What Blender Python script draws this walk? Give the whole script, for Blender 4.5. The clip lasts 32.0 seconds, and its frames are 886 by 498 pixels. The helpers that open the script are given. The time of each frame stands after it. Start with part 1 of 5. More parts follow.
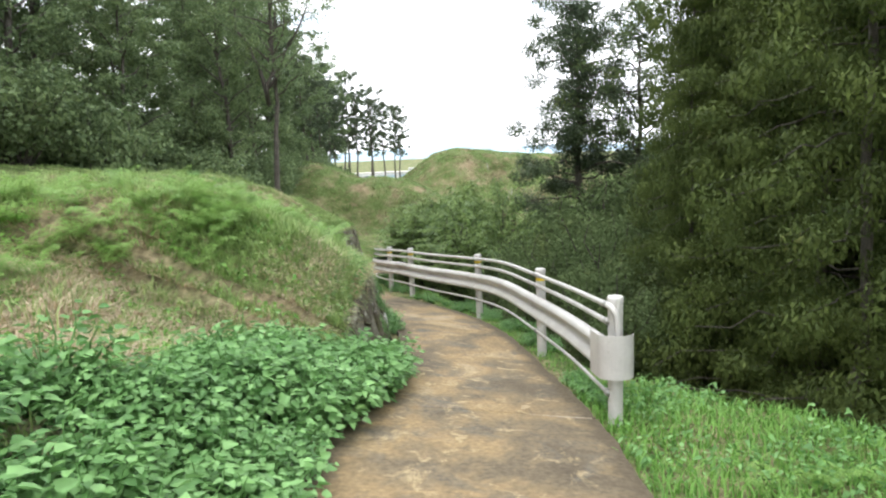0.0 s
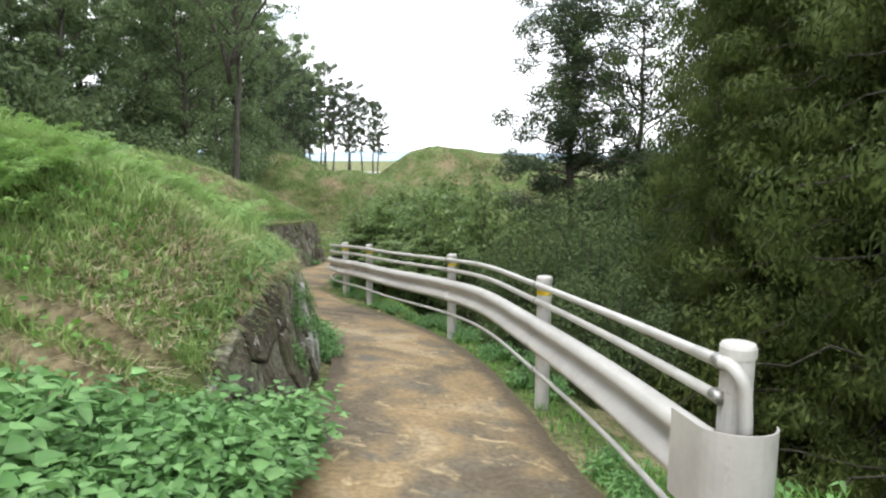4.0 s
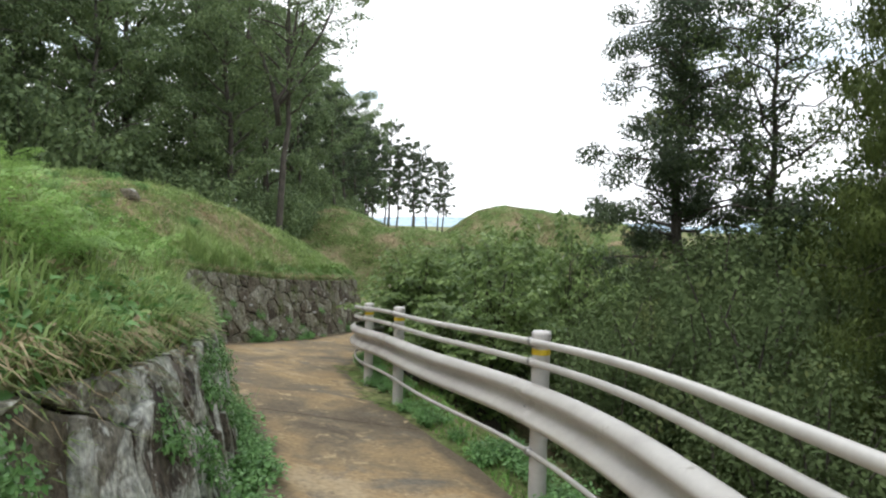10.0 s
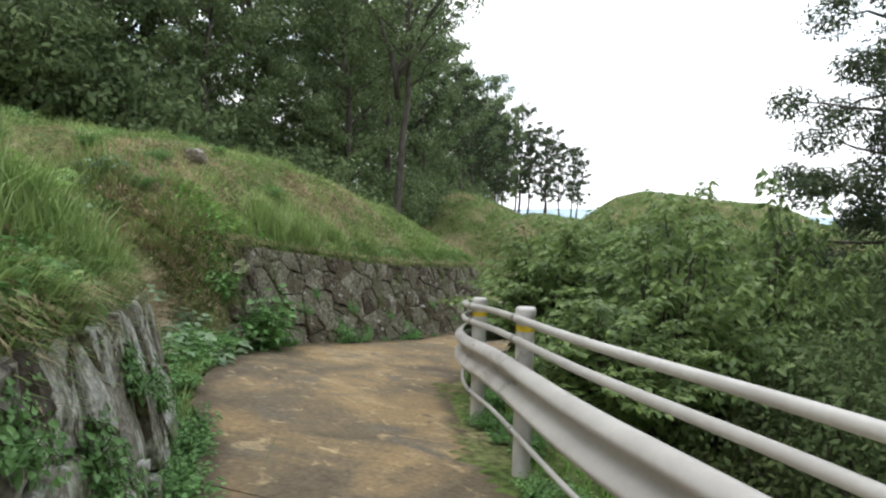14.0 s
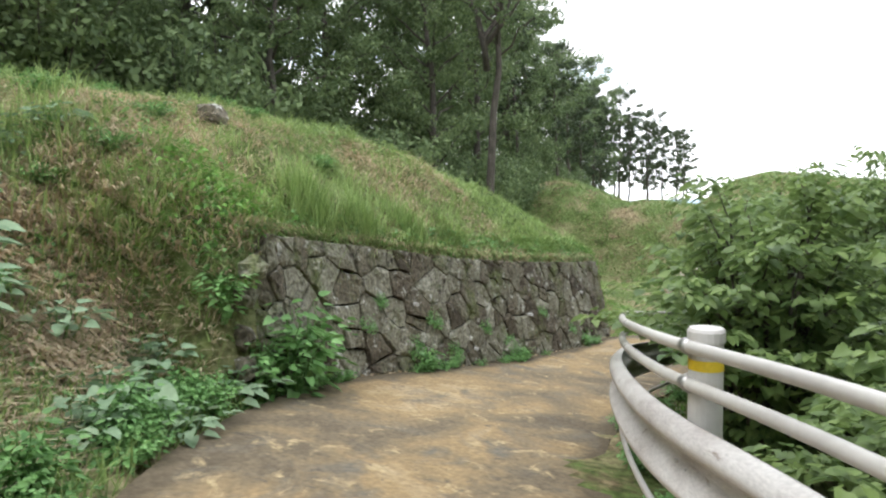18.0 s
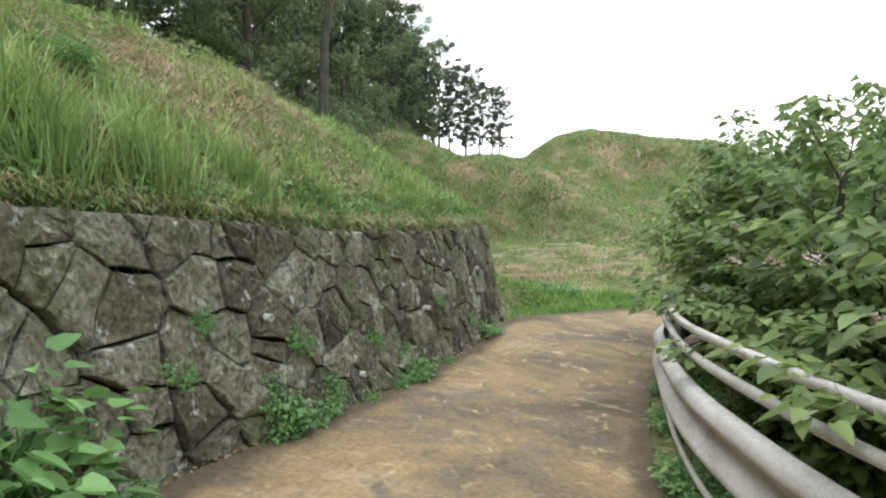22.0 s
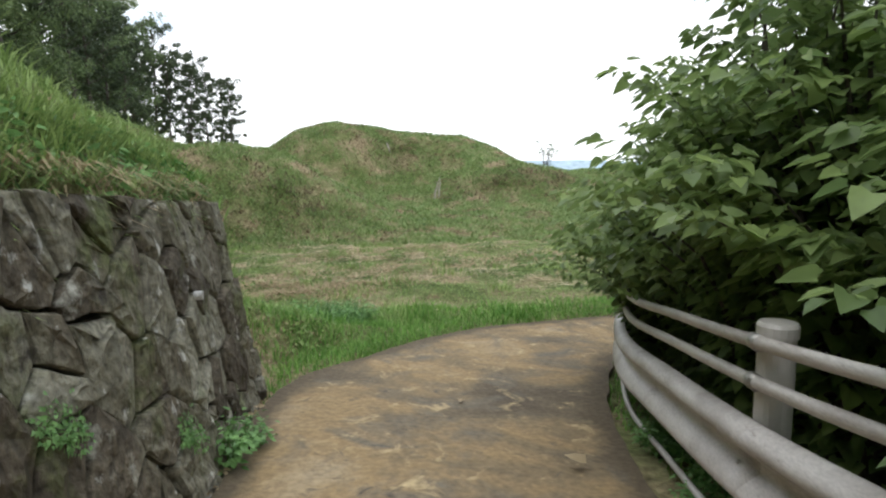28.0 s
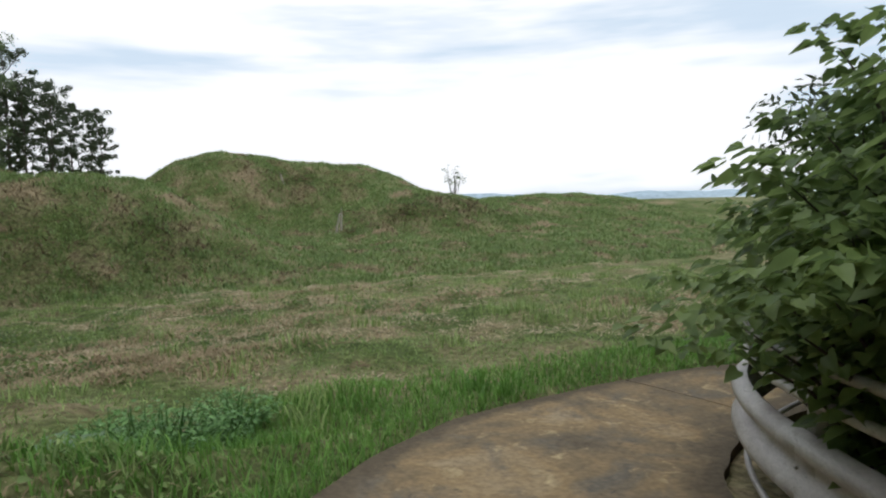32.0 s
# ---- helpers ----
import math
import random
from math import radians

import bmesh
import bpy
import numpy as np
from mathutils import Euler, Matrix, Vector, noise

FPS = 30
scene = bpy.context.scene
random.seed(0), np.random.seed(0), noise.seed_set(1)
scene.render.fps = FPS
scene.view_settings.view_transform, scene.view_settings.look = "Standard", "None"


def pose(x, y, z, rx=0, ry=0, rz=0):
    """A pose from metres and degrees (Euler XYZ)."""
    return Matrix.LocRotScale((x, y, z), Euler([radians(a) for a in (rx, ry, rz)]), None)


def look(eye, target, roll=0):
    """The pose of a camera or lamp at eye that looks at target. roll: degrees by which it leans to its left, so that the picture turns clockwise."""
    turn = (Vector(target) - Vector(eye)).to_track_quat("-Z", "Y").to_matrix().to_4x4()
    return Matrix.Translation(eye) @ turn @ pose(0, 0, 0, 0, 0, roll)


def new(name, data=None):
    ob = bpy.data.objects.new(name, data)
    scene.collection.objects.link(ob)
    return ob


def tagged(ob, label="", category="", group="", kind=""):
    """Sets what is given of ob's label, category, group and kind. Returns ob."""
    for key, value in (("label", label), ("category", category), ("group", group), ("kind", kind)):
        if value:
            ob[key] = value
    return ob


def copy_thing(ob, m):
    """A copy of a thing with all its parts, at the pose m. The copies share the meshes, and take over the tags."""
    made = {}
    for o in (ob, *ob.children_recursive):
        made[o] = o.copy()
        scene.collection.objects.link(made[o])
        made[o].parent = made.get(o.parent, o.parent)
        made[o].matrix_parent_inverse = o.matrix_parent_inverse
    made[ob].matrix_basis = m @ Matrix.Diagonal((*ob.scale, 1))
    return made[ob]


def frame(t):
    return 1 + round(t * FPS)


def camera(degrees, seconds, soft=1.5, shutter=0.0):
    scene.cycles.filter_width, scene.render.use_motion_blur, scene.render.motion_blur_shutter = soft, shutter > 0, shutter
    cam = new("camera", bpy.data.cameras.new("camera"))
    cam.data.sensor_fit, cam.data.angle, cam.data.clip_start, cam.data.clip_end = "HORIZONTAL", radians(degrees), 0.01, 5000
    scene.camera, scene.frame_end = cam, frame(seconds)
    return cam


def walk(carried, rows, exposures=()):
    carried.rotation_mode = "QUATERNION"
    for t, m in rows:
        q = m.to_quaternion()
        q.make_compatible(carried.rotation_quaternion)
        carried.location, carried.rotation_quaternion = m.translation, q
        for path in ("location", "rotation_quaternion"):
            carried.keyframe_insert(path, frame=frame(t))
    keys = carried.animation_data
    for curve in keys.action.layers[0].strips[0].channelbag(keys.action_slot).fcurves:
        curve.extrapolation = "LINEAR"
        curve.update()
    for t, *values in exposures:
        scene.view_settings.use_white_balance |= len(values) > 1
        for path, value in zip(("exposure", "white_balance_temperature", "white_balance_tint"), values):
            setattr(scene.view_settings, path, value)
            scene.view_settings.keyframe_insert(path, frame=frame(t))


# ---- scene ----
cam = camera(69.5, 32.0, soft=2.2)
PATH = [
    (0, (2.367, -0.345, 4.489), (2.225, 1.628, 4.189), -2.5),
    (0.5, (2.381, 0.007, 4.435), (2.223, 1.983, 4.164), -1.7),
    (1, (2.306, 0.378, 4.355), (2.215, 2.358, 4.084), -1.5),
    (1.5, (2.291, 0.758, 4.279), (2.167, 2.74, 4.043), -1.2),
    (2, (2.29, 1.127, 4.208), (2.152, 3.11, 3.984), -1.7),
    (2.5, (2.319, 1.472, 4.139), (2.26, 3.46, 3.93), -1.2),
    (4.5, (2.357, 2.841, 3.898), (2.279, 4.816, 3.594), 0.3),
    (5, (2.308, 3.177, 3.837), (2.154, 5.155, 3.582), -0.4),
    (5.5, (2.32, 3.519, 3.773), (2.04, 5.487, 3.55), 1.3),
    (6, (2.262, 3.854, 3.725), (2.119, 5.834, 3.481), 2.3),
    (6.5, (2.245, 4.233, 3.666), (2.107, 6.216, 3.445), 2.2),
    (7, (2.211, 4.615, 3.61), (2.083, 6.597, 3.379), 1.3),
    (7.5, (2.201, 4.956, 3.561), (2.1, 6.947, 3.391), 0.9),
    (8, (2.167, 5.321, 3.502), (2.079, 7.309, 3.299), 0.7),
    (8.5, (2.159, 5.683, 3.451), (2.076, 7.673, 3.264), 1.2),
    (9, (2.138, 6.06, 3.398), (1.941, 8.044, 3.232), 1.1),
    (9.5, (2.144, 6.448, 3.361), (1.945, 8.435, 3.241), 1.9),
    (10, (2.087, 6.844, 3.341), (1.81, 8.823, 3.255), 1.3),
    (10.5, (2.054, 7.214, 3.268), (1.776, 9.193, 3.202), 2.0),
    (11, (2.006, 7.62, 3.239), (1.708, 9.592, 3.09), 1.6),
    (11.5, (1.957, 8.005, 3.19), (1.636, 9.976, 3.075), 1.6),
    (12, (1.849, 8.418, 3.146), (1.47, 10.376, 2.999), 1.0),
    (12.5, (1.762, 8.834, 3.104), (1.261, 10.767, 2.981), 0.7),
    (13, (1.649, 9.23, 3.07), (1.07, 11.141, 2.956), -0.3),
    (13.5, (1.56, 9.601, 3.012), (0.933, 11.496, 2.898), 0.5),
    (15.5, (1.013, 11.065, 2.846), (0.187, 12.881, 2.706), -0.2),
    (16, (0.836, 11.412, 2.812), (-0.063, 13.193, 2.674), -1.2),
    (16.5, (0.68, 11.764, 2.77), (-0.308, 13.502, 2.694), -1.0),
    (17, (0.498, 12.107, 2.725), (-0.547, 13.808, 2.606), -1.8),
    (17.5, (0.325, 12.459, 2.688), (-0.774, 14.126, 2.569), -1.7),
    (18, (0.13, 12.812, 2.658), (-0.802, 14.577, 2.528), -0.7),
    (18.5, (-0.061, 13.142, 2.623), (-0.903, 14.951, 2.497), 0.1),
    (19, (-0.316, 13.46, 2.602), (-1.135, 15.277, 2.434), 0.4),
    (19.5, (-0.533, 13.788, 2.588), (-1.356, 15.604, 2.425), 0.7),
    (20, (-0.78, 14.101, 2.58), (-1.523, 15.949, 2.403), 0.1),
    (20.5, (-1.028, 14.431, 2.554), (-1.709, 16.303, 2.375), 0.2),
    (21, (-1.256, 14.752, 2.533), (-1.887, 16.633, 2.283), -0.5),
    (21.5, (-1.459, 15.043, 2.517), (-1.999, 16.939, 2.183), -0.9),
    (22, (-1.655, 15.356, 2.544), (-2.038, 17.301, 2.274), -0.0),
    (22.5, (-1.824, 15.645, 2.503), (-2.085, 17.614, 2.272), 0.6),
    (23, (-1.936, 15.968, 2.468), (-2.085, 17.942, 2.18), 1.2),
    (23.5, (-2.048, 16.307, 2.438), (-2.066, 18.283, 2.127), 1.9),
    (24, (-2.136, 16.656, 2.373), (-2.109, 18.637, 2.099), 0.5),
    (24.5, (-2.29, 17.069, 2.326), (-2.207, 19.045, 2.028), -0.5),
    (25, (-2.343, 17.471, 2.275), (-2.178, 19.439, 1.961), -1.0),
    (25.5, (-2.427, 17.846, 2.218), (-2.179, 19.806, 1.903), -1.2),
    (27.5, (-2.25, 19.407, 1.937), (-1.89, 21.367, 1.758), -0.8),
    (28, (-2.196, 19.724, 1.882), (-1.785, 21.664, 1.629), -0.3),
    (28.5, (-2.196, 20.026, 1.868), (-1.627, 21.924, 1.59), 0.7),
    (29, (-2.197, 20.343, 1.84), (-1.691, 22.257, 1.553), -0.7),
    (29.5, (-2.206, 20.686, 1.806), (-1.606, 22.571, 1.514), -0.8),
    (30, (-2.144, 21.074, 1.765), (-1.522, 22.953, 1.482), -1.0),
    (30.5, (-2.125, 21.481, 1.715), (-1.436, 23.341, 1.46), -0.8),
    (31, (-2.053, 21.901, 1.671), (-1.327, 23.757, 1.507), -1.0),
    (31.5, (-2.009, 22.301, 1.626), (-1.258, 24.147, 1.466), -0.6),
    (32, (-1.896, 22.679, 1.598), (-1.175, 24.538, 1.449), -1.8),
]
walk(cam, [(t, look(eye, target, roll)) for t, eye, target, roll in PATH],
     exposures=[(t, e, 6200, 10) for t, e in ((0, 1.0), (6, 0.7), (13, 0.4), (15.5, 0.62), (17.5, 0.95), (19.5, 0.80), (21, 0.82), (23, 0.70), (25.5, 0.74), (28, 0.26), (29, 0.34), (30, 0.26), (31, 0.0), (32, -0.38))])

# ---- light: bright overcast noon sky ----
world = bpy.data.worlds.new("overcast_sky")
scene.world = world
world.use_nodes = True
wn, wl = world.node_tree.nodes, world.node_tree.links
wn.clear()
w_out, w_bg = wn.new("ShaderNodeOutputWorld"), wn.new("ShaderNodeBackground")
w_sky = wn.new("ShaderNodeTexSky")
w_sky.sky_type, w_sky.sun_disc = "NISHITA", False
w_sky.sun_elevation, w_sky.sun_rotation = radians(58), radians(140)
w_scale = wn.new("ShaderNodeVectorMath")
w_scale.operation = "SCALE"
w_scale.inputs[3].default_value = 0.13
w_co, w_map, w_noise, w_ramp, w_mix = (wn.new("ShaderNodeTexCoord"), wn.new("ShaderNodeMapping"), wn.new("ShaderNodeTexNoise"),
                                       wn.new("ShaderNodeValToRGB"), wn.new("ShaderNodeMix"))
w_map.inputs["Scale"].default_value = (1.0, 1.0, 7.0)
w_noise.inputs["Scale"].default_value, w_noise.inputs["Detail"].default_value = 1.6, 5.0
w_ramp.color_ramp.elements[0].position, w_ramp.color_ramp.elements[0].color = 0.30, (0.78, 0.78, 0.78, 1)
w_ramp.color_ramp.elements[1].position, w_ramp.color_ramp.elements[1].color = 0.55, (1, 1, 1, 1)
w_mix.data_type = "RGBA"
w_cloud = wn.new("ShaderNodeValToRGB")
w_cloud.color_ramp.elements[0].position, w_cloud.color_ramp.elements[0].color = 0.40, (0.70, 0.80, 0.89, 1)
w_cloud.color_ramp.elements[1].position, w_cloud.color_ramp.elements[1].color = 0.50, (1, 1, 1, 1)
w_gain = wn.new("ShaderNodeVectorMath")
w_gain.operation = "SCALE"
w_gain.inputs[3].default_value = 1.38
wl.new(w_noise.outputs[0], w_cloud.inputs[0])
wl.new(w_cloud.outputs[0], w_gain.inputs[0])
wl.new(w_gain.outputs[0], w_mix.inputs["B"])
wl.new(w_sky.outputs[0], w_scale.inputs[0])
wl.new(w_co.outputs["Generated"], w_map.inputs["Vector"])
wl.new(w_map.outputs[0], w_noise.inputs["Vector"])
wl.new(w_noise.outputs[0], w_ramp.inputs[0])
wl.new(w_ramp.outputs[0], w_mix.inputs["Factor"])
wl.new(w_scale.outputs[0], w_mix.inputs["A"])
wl.new(w_mix.outputs["Result"], w_bg.inputs["Color"])
w_bg.inputs["Strength"].default_value = 1.0
wl.new(w_bg.outputs[0], w_out.inputs[0])

sun_data = bpy.data.lights.new("sun", "SUN")
sun_data.energy, sun_data.angle, sun_data.color = 1.0, radians(45), (1.0, 0.97, 0.92)
sun = new("sun", sun_data)
sun.matrix_world = look((0, 0, 40), (0 + 12, 10, 0))

# ---- materials ----


def ramp_node(nt, stops):
    r = nt.nodes.new("ShaderNodeValToRGB")
    while len(r.color_ramp.elements) < len(stops):
        r.color_ramp.elements.new(0.5)
    for e, (p, c) in zip(r.color_ramp.elements, stops):
        e.position, e.color = p, (*c, 1)
    return r


def material(name, stops, scale=3.0, rough=0.85, bump=0.3, bump_scale=None, fine=0.25, fine_scale=None, metallic=0.0,
             per_object=0.0, per_island=0.0, two=None, more=(), stretch=(1, 1, 1), spec=0.3, translucent=0.0, distance=0.02, dirt=None, swirl=0.0):
    """A procedural surface: a coarse noise through a colour ramp, a fine noise over it, and relief.
    two: (stops-like colour, scale, low, high) mixes a second colour in patches."""
    m = bpy.data.materials.new(name)
    m.use_nodes = True
    nt = m.node_tree
    n, l = nt.nodes, nt.links
    bsdf = n["Principled BSDF"]
    co, mp = n.new("ShaderNodeTexCoord"), n.new("ShaderNodeMapping")
    geo = n.new("ShaderNodeNewGeometry")
    mp.inputs["Scale"].default_value = stretch
    l.new(geo.outputs["Position"], mp.inputs["Vector"])
    a = n.new("ShaderNodeTexNoise")
    a.inputs["Scale"].default_value, a.inputs["Detail"].default_value, a.inputs["Roughness"].default_value = scale, 6, 0.6
    a.inputs["Distortion"].default_value = swirl
    l.new(mp.outputs[0], a.inputs["Vector"])
    r = ramp_node(nt, stops)
    value = a.outputs[0]
    for on, src in ((per_object, "object"), (per_island, "island")):
        if on:
            if src == "object":
                s = n.new("ShaderNodeObjectInfo").outputs["Random"]
            else:
                s = geo.outputs["Random Per Island"]
            ma = n.new("ShaderNodeMath")
            ma.operation = "MULTIPLY_ADD"
            ma.inputs[1].default_value, ma.inputs[2].default_value = on, -on / 2
            l.new(s, ma.inputs[0])
            ad = n.new("ShaderNodeMath")
            l.new(ma.outputs[0], ad.inputs[0])
            l.new(value, ad.inputs[1])
            value = ad.outputs[0]
    l.new(value, r.inputs[0])
    colour = r.outputs[0]
    for col2, sc2, lo, hi in ([two] if two else []) + list(more):
        b = n.new("ShaderNodeTexNoise")
        b.inputs["Scale"].default_value, b.inputs["Detail"].default_value, b.inputs["Roughness"].default_value = sc2, 7, 0.65
        b.inputs["Distortion"].default_value = swirl
        l.new(mp.outputs[0], b.inputs["Vector"])
        mr = n.new("ShaderNodeMapRange")
        mr.inputs["From Min"].default_value, mr.inputs["From Max"].default_value = lo, hi
        l.new(b.outputs[0], mr.inputs["Value"])
        mx = n.new("ShaderNodeMix")
        mx.data_type = "RGBA"
        l.new(mr.outputs[0], mx.inputs["Factor"])
        l.new(colour, mx.inputs["A"])
        mx.inputs["B"].default_value = (*col2, 1)
        colour = mx.outputs["Result"]
    if dirt:
        at_ = n.new("ShaderNodeAttribute")
        at_.attribute_name = "silt"
        dn = n.new("ShaderNodeTexNoise")
        dn.inputs["Scale"].default_value, dn.inputs["Detail"].default_value = 3.0, 5
        l.new(geo.outputs["Position"], dn.inputs["Vector"])
        sm = n.new("ShaderNodeMath")
        sm.operation = "ADD"
        l.new(at_.outputs["Fac"], sm.inputs[0])
        l.new(dn.outputs[0], sm.inputs[1])
        dm = n.new("ShaderNodeMapRange")
        dm.inputs["From Min"].default_value, dm.inputs["From Max"].default_value = 0.85, 1.25
        l.new(sm.outputs[0], dm.inputs["Value"])
        dx = n.new("ShaderNodeMix")
        dx.data_type = "RGBA"
        l.new(dm.outputs[0], dx.inputs["Factor"])
        l.new(colour, dx.inputs["A"])
        dx.inputs["B"].default_value = (*dirt, 1)
        colour = dx.outputs["Result"]
    f = n.new("ShaderNodeTexNoise")
    f.inputs["Scale"].default_value, f.inputs["Detail"].default_value = fine_scale or scale * 12, 4
    l.new(mp.outputs[0], f.inputs["Vector"])
    fr = n.new("ShaderNodeMapRange")
    fr.inputs["From Min"].default_value, fr.inputs["From Max"].default_value = 0.3, 0.7
    fr.inputs["To Min"].default_value, fr.inputs["To Max"].default_value = 1 - fine, 1 + fine
    l.new(f.outputs[0], fr.inputs["Value"])
    mu = n.new("ShaderNodeVectorMath")
    mu.operation = "SCALE"
    l.new(colour, mu.inputs[0])
    l.new(fr.outputs[0], mu.inputs[3])
    l.new(mu.outputs[0], bsdf.inputs["Base Color"])
    bsdf.inputs["Roughness"].default_value = rough
    bsdf.inputs["Metallic"].default_value = metallic
    bsdf.inputs["Specular IOR Level"].default_value = spec
    if bump:
        bn = n.new("ShaderNodeTexNoise")
        bn.inputs["Scale"].default_value, bn.inputs["Detail"].default_value = bump_scale or scale * 8, 6
        l.new(mp.outputs[0], bn.inputs["Vector"])
        bu = n.new("ShaderNodeBump")
        bu.inputs["Strength"].default_value, bu.inputs["Distance"].default_value = bump, distance
        l.new(bn.outputs[0], bu.inputs["Height"])
        l.new(bu.outputs[0], bsdf.inputs["Normal"])
    if translucent:
        tr = n.new("ShaderNodeBsdfTranslucent")
        l.new(mu.outputs[0], tr.inputs["Color"])
        ms = n.new("ShaderNodeMixShader")
        ms.inputs[0].default_value = translucent
        l.new(bsdf.outputs[0], ms.inputs[1])
        l.new(tr.outputs[0], ms.inputs[2])
        l.new(ms.outputs[0], n["Material Output"].inputs[0])
    return m


def leaf_mat(name, dark, light, vary=0.9, rough=0.5, extra=None, spec=0.3, scale=0.35, through_light=0.3):
    mid = tuple((p + q) / 2 for p, q in zip(dark, light))
    return material(name, [(0.1, dark), (0.5, mid), (0.9, light)], scale=scale, rough=rough, bump=0, fine=0.15, per_island=vary,
                    translucent=through_light, two=extra, spec=spec)


M_GROUND = material("grassy_soil", [(0.30, (0.062, 0.085, 0.026)), (0.43, (0.105, 0.142, 0.044)), (0.52, (0.165, 0.175, 0.075)), (0.64, (0.29, 0.235, 0.140))],
                    scale=0.55, fine=0.5, fine_scale=14, bump=1.0, bump_scale=9, distance=0.10, rough=0.95, spec=0.1,
                    two=((0.19, 0.145, 0.085), 1.6, 0.58, 0.70))
M_ROAD = material("stained_concrete", [(0.28, (0.085, 0.068, 0.047)), (0.44, (0.16, 0.125, 0.08)), (0.58, (0.29, 0.205, 0.105)), (0.74, (0.38, 0.30, 0.19))],
                  scale=0.9, stretch=(1.0, 0.9, 1), fine=0.22, fine_scale=26, bump=0.4, bump_scale=60, distance=0.012, rough=0.9,
                  two=((0.15, 0.13, 0.10), 1.7, 0.51, 0.66), more=[((0.44, 0.34, 0.19), 4.5, 0.57, 0.70), ((0.11, 0.092, 0.07), 7.0, 0.60, 0.72)], spec=0.25, dirt=(0.115, 0.09, 0.058), swirl=0.7)
M_MORTAR = material("pale_joint_mortar", [(0.3, (0.20, 0.16, 0.11)), (0.7, (0.42, 0.36, 0.27))], scale=5, fine=0.2, bump=0.3, rough=0.95)
M_STONE = material("weathered_stone", [(0.20, (0.072, 0.059, 0.042)), (0.38, (0.135, 0.114, 0.082)), (0.55, (0.180, 0.168, 0.120)), (0.72, (0.24, 0.228, 0.172)), (0.9, (0.36, 0.345, 0.275))],
                   scale=3.0, per_object=0.5, fine=0.45, fine_scale=30, bump=1.0, bump_scale=15, distance=0.05, rough=0.92,
                   two=((0.50, 0.49, 0.44), 8.0, 0.61, 0.655), more=[((0.115, 0.135, 0.050), 2.2, 0.54, 0.68), ((0.065, 0.056, 0.044), 6.0, 0.57, 0.68), ((0.38, 0.37, 0.31), 3.6, 0.60, 0.66)], stretch=(1, 1, 0.9))
M_STONE_PALE = material("lichen_covered_stone", [(0.20, (0.075, 0.062, 0.050)), (0.38, (0.15, 0.125, 0.10)), (0.60, (0.22, 0.205, 0.165)), (0.9, (0.36, 0.34, 0.29))],
                        scale=3.0, per_object=0.45, fine=0.45, fine_scale=34, bump=1.0, bump_scale=12, distance=0.05, rough=0.95, stretch=(1, 1, 0.8), swirl=0.4,
                        two=((0.48, 0.485, 0.43), 3.4, 0.47, 0.51), more=[((0.58, 0.58, 0.53), 9.0, 0.58, 0.63), ((0.12, 0.14, 0.05), 2.4, 0.57, 0.68), ((0.055, 0.047, 0.038), 5.5, 0.56, 0.66)])
M_JOINT = material("dark_wall_soil", [(0.3, (0.014, 0.012, 0.009)), (0.7, (0.045, 0.038, 0.024))], scale=5, fine=0.3, bump=0.8, rough=1.0)
M_RAIL = material("off_white_rail_paint", [(0.3, (0.44, 0.41, 0.38)), (0.6, (0.56, 0.53, 0.49)), (0.8, (0.62, 0.59, 0.55))], scale=2.0, fine=0.04,
                  fine_scale=30, bump=0.02, rough=0.42, spec=0.45, two=((0.30, 0.27, 0.22), 6.0, 0.64, 0.74))
M_RAIL_OLD = material("weathered_rail_paint", [(0.3, (0.33, 0.29, 0.265)), (0.5, (0.50, 0.465, 0.435)), (0.75, (0.60, 0.57, 0.54))], scale=2.4, fine=0.14,
                      fine_scale=40, bump=0.08, rough=0.45, spec=0.45, stretch=(1, 1, 5), two=((0.20, 0.15, 0.115), 7.0, 0.62, 0.74))
M_YELLOW = material("yellow_reflective_band", [(0.3, (0.62, 0.42, 0.02)), (0.7, (0.75, 0.55, 0.05))], scale=8, fine=0.1, bump=0, rough=0.5)
M_BOLT = material("zinc_bolt", [(0.3, (0.30, 0.29, 0.27)), (0.7, (0.5, 0.48, 0.45))], scale=9, rough=0.45, metallic=0.8, bump=0)
M_BARK = material("grey_brown_bark", [(0.3, (0.050, 0.043, 0.036)), (0.7, (0.14, 0.122, 0.10))], scale=4, stretch=(3, 3, 0.7), fine=0.3, bump=0.8, rough=0.95)
M_PETAL = material("white_pink_petals", [(0.4, (0.75, 0.70, 0.68)), (0.6, (0.62, 0.30, 0.28))], scale=22, bump=0, rough=0.6, translucent=0.3)
M_PIPE = material("white_plastic", [(0.3, (0.46, 0.45, 0.42)), (0.7, (0.64, 0.63, 0.60))], scale=9, bump=0, rough=0.6)
M_DEADWOOD = material("bleached_dead_wood", [(0.3, (0.26, 0.23, 0.19)), (0.7, (0.46, 0.42, 0.36))], scale=6, stretch=(3, 3, 0.8), fine=0.25, bump=0.5, rough=0.95)
L_CEDAR = leaf_mat("cedar_needles", (0.026, 0.046, 0.016), (0.165, 0.205, 0.055), vary=0.3, scale=1.1, spec=0.1, extra=((0.16, 0.125, 0.04), 0.8, 0.64, 0.80))
L_PINE = leaf_mat("pine_needles", (0.036, 0.056, 0.030), (0.10, 0.135, 0.062), vary=0.5)
L_FOREST = leaf_mat("forest_leaves", (0.078, 0.118, 0.056), (0.235, 0.305, 0.132), vary=0.5, spec=0.15, extra=((0.17, 0.13, 0.065), 0.35, 0.64, 0.74))
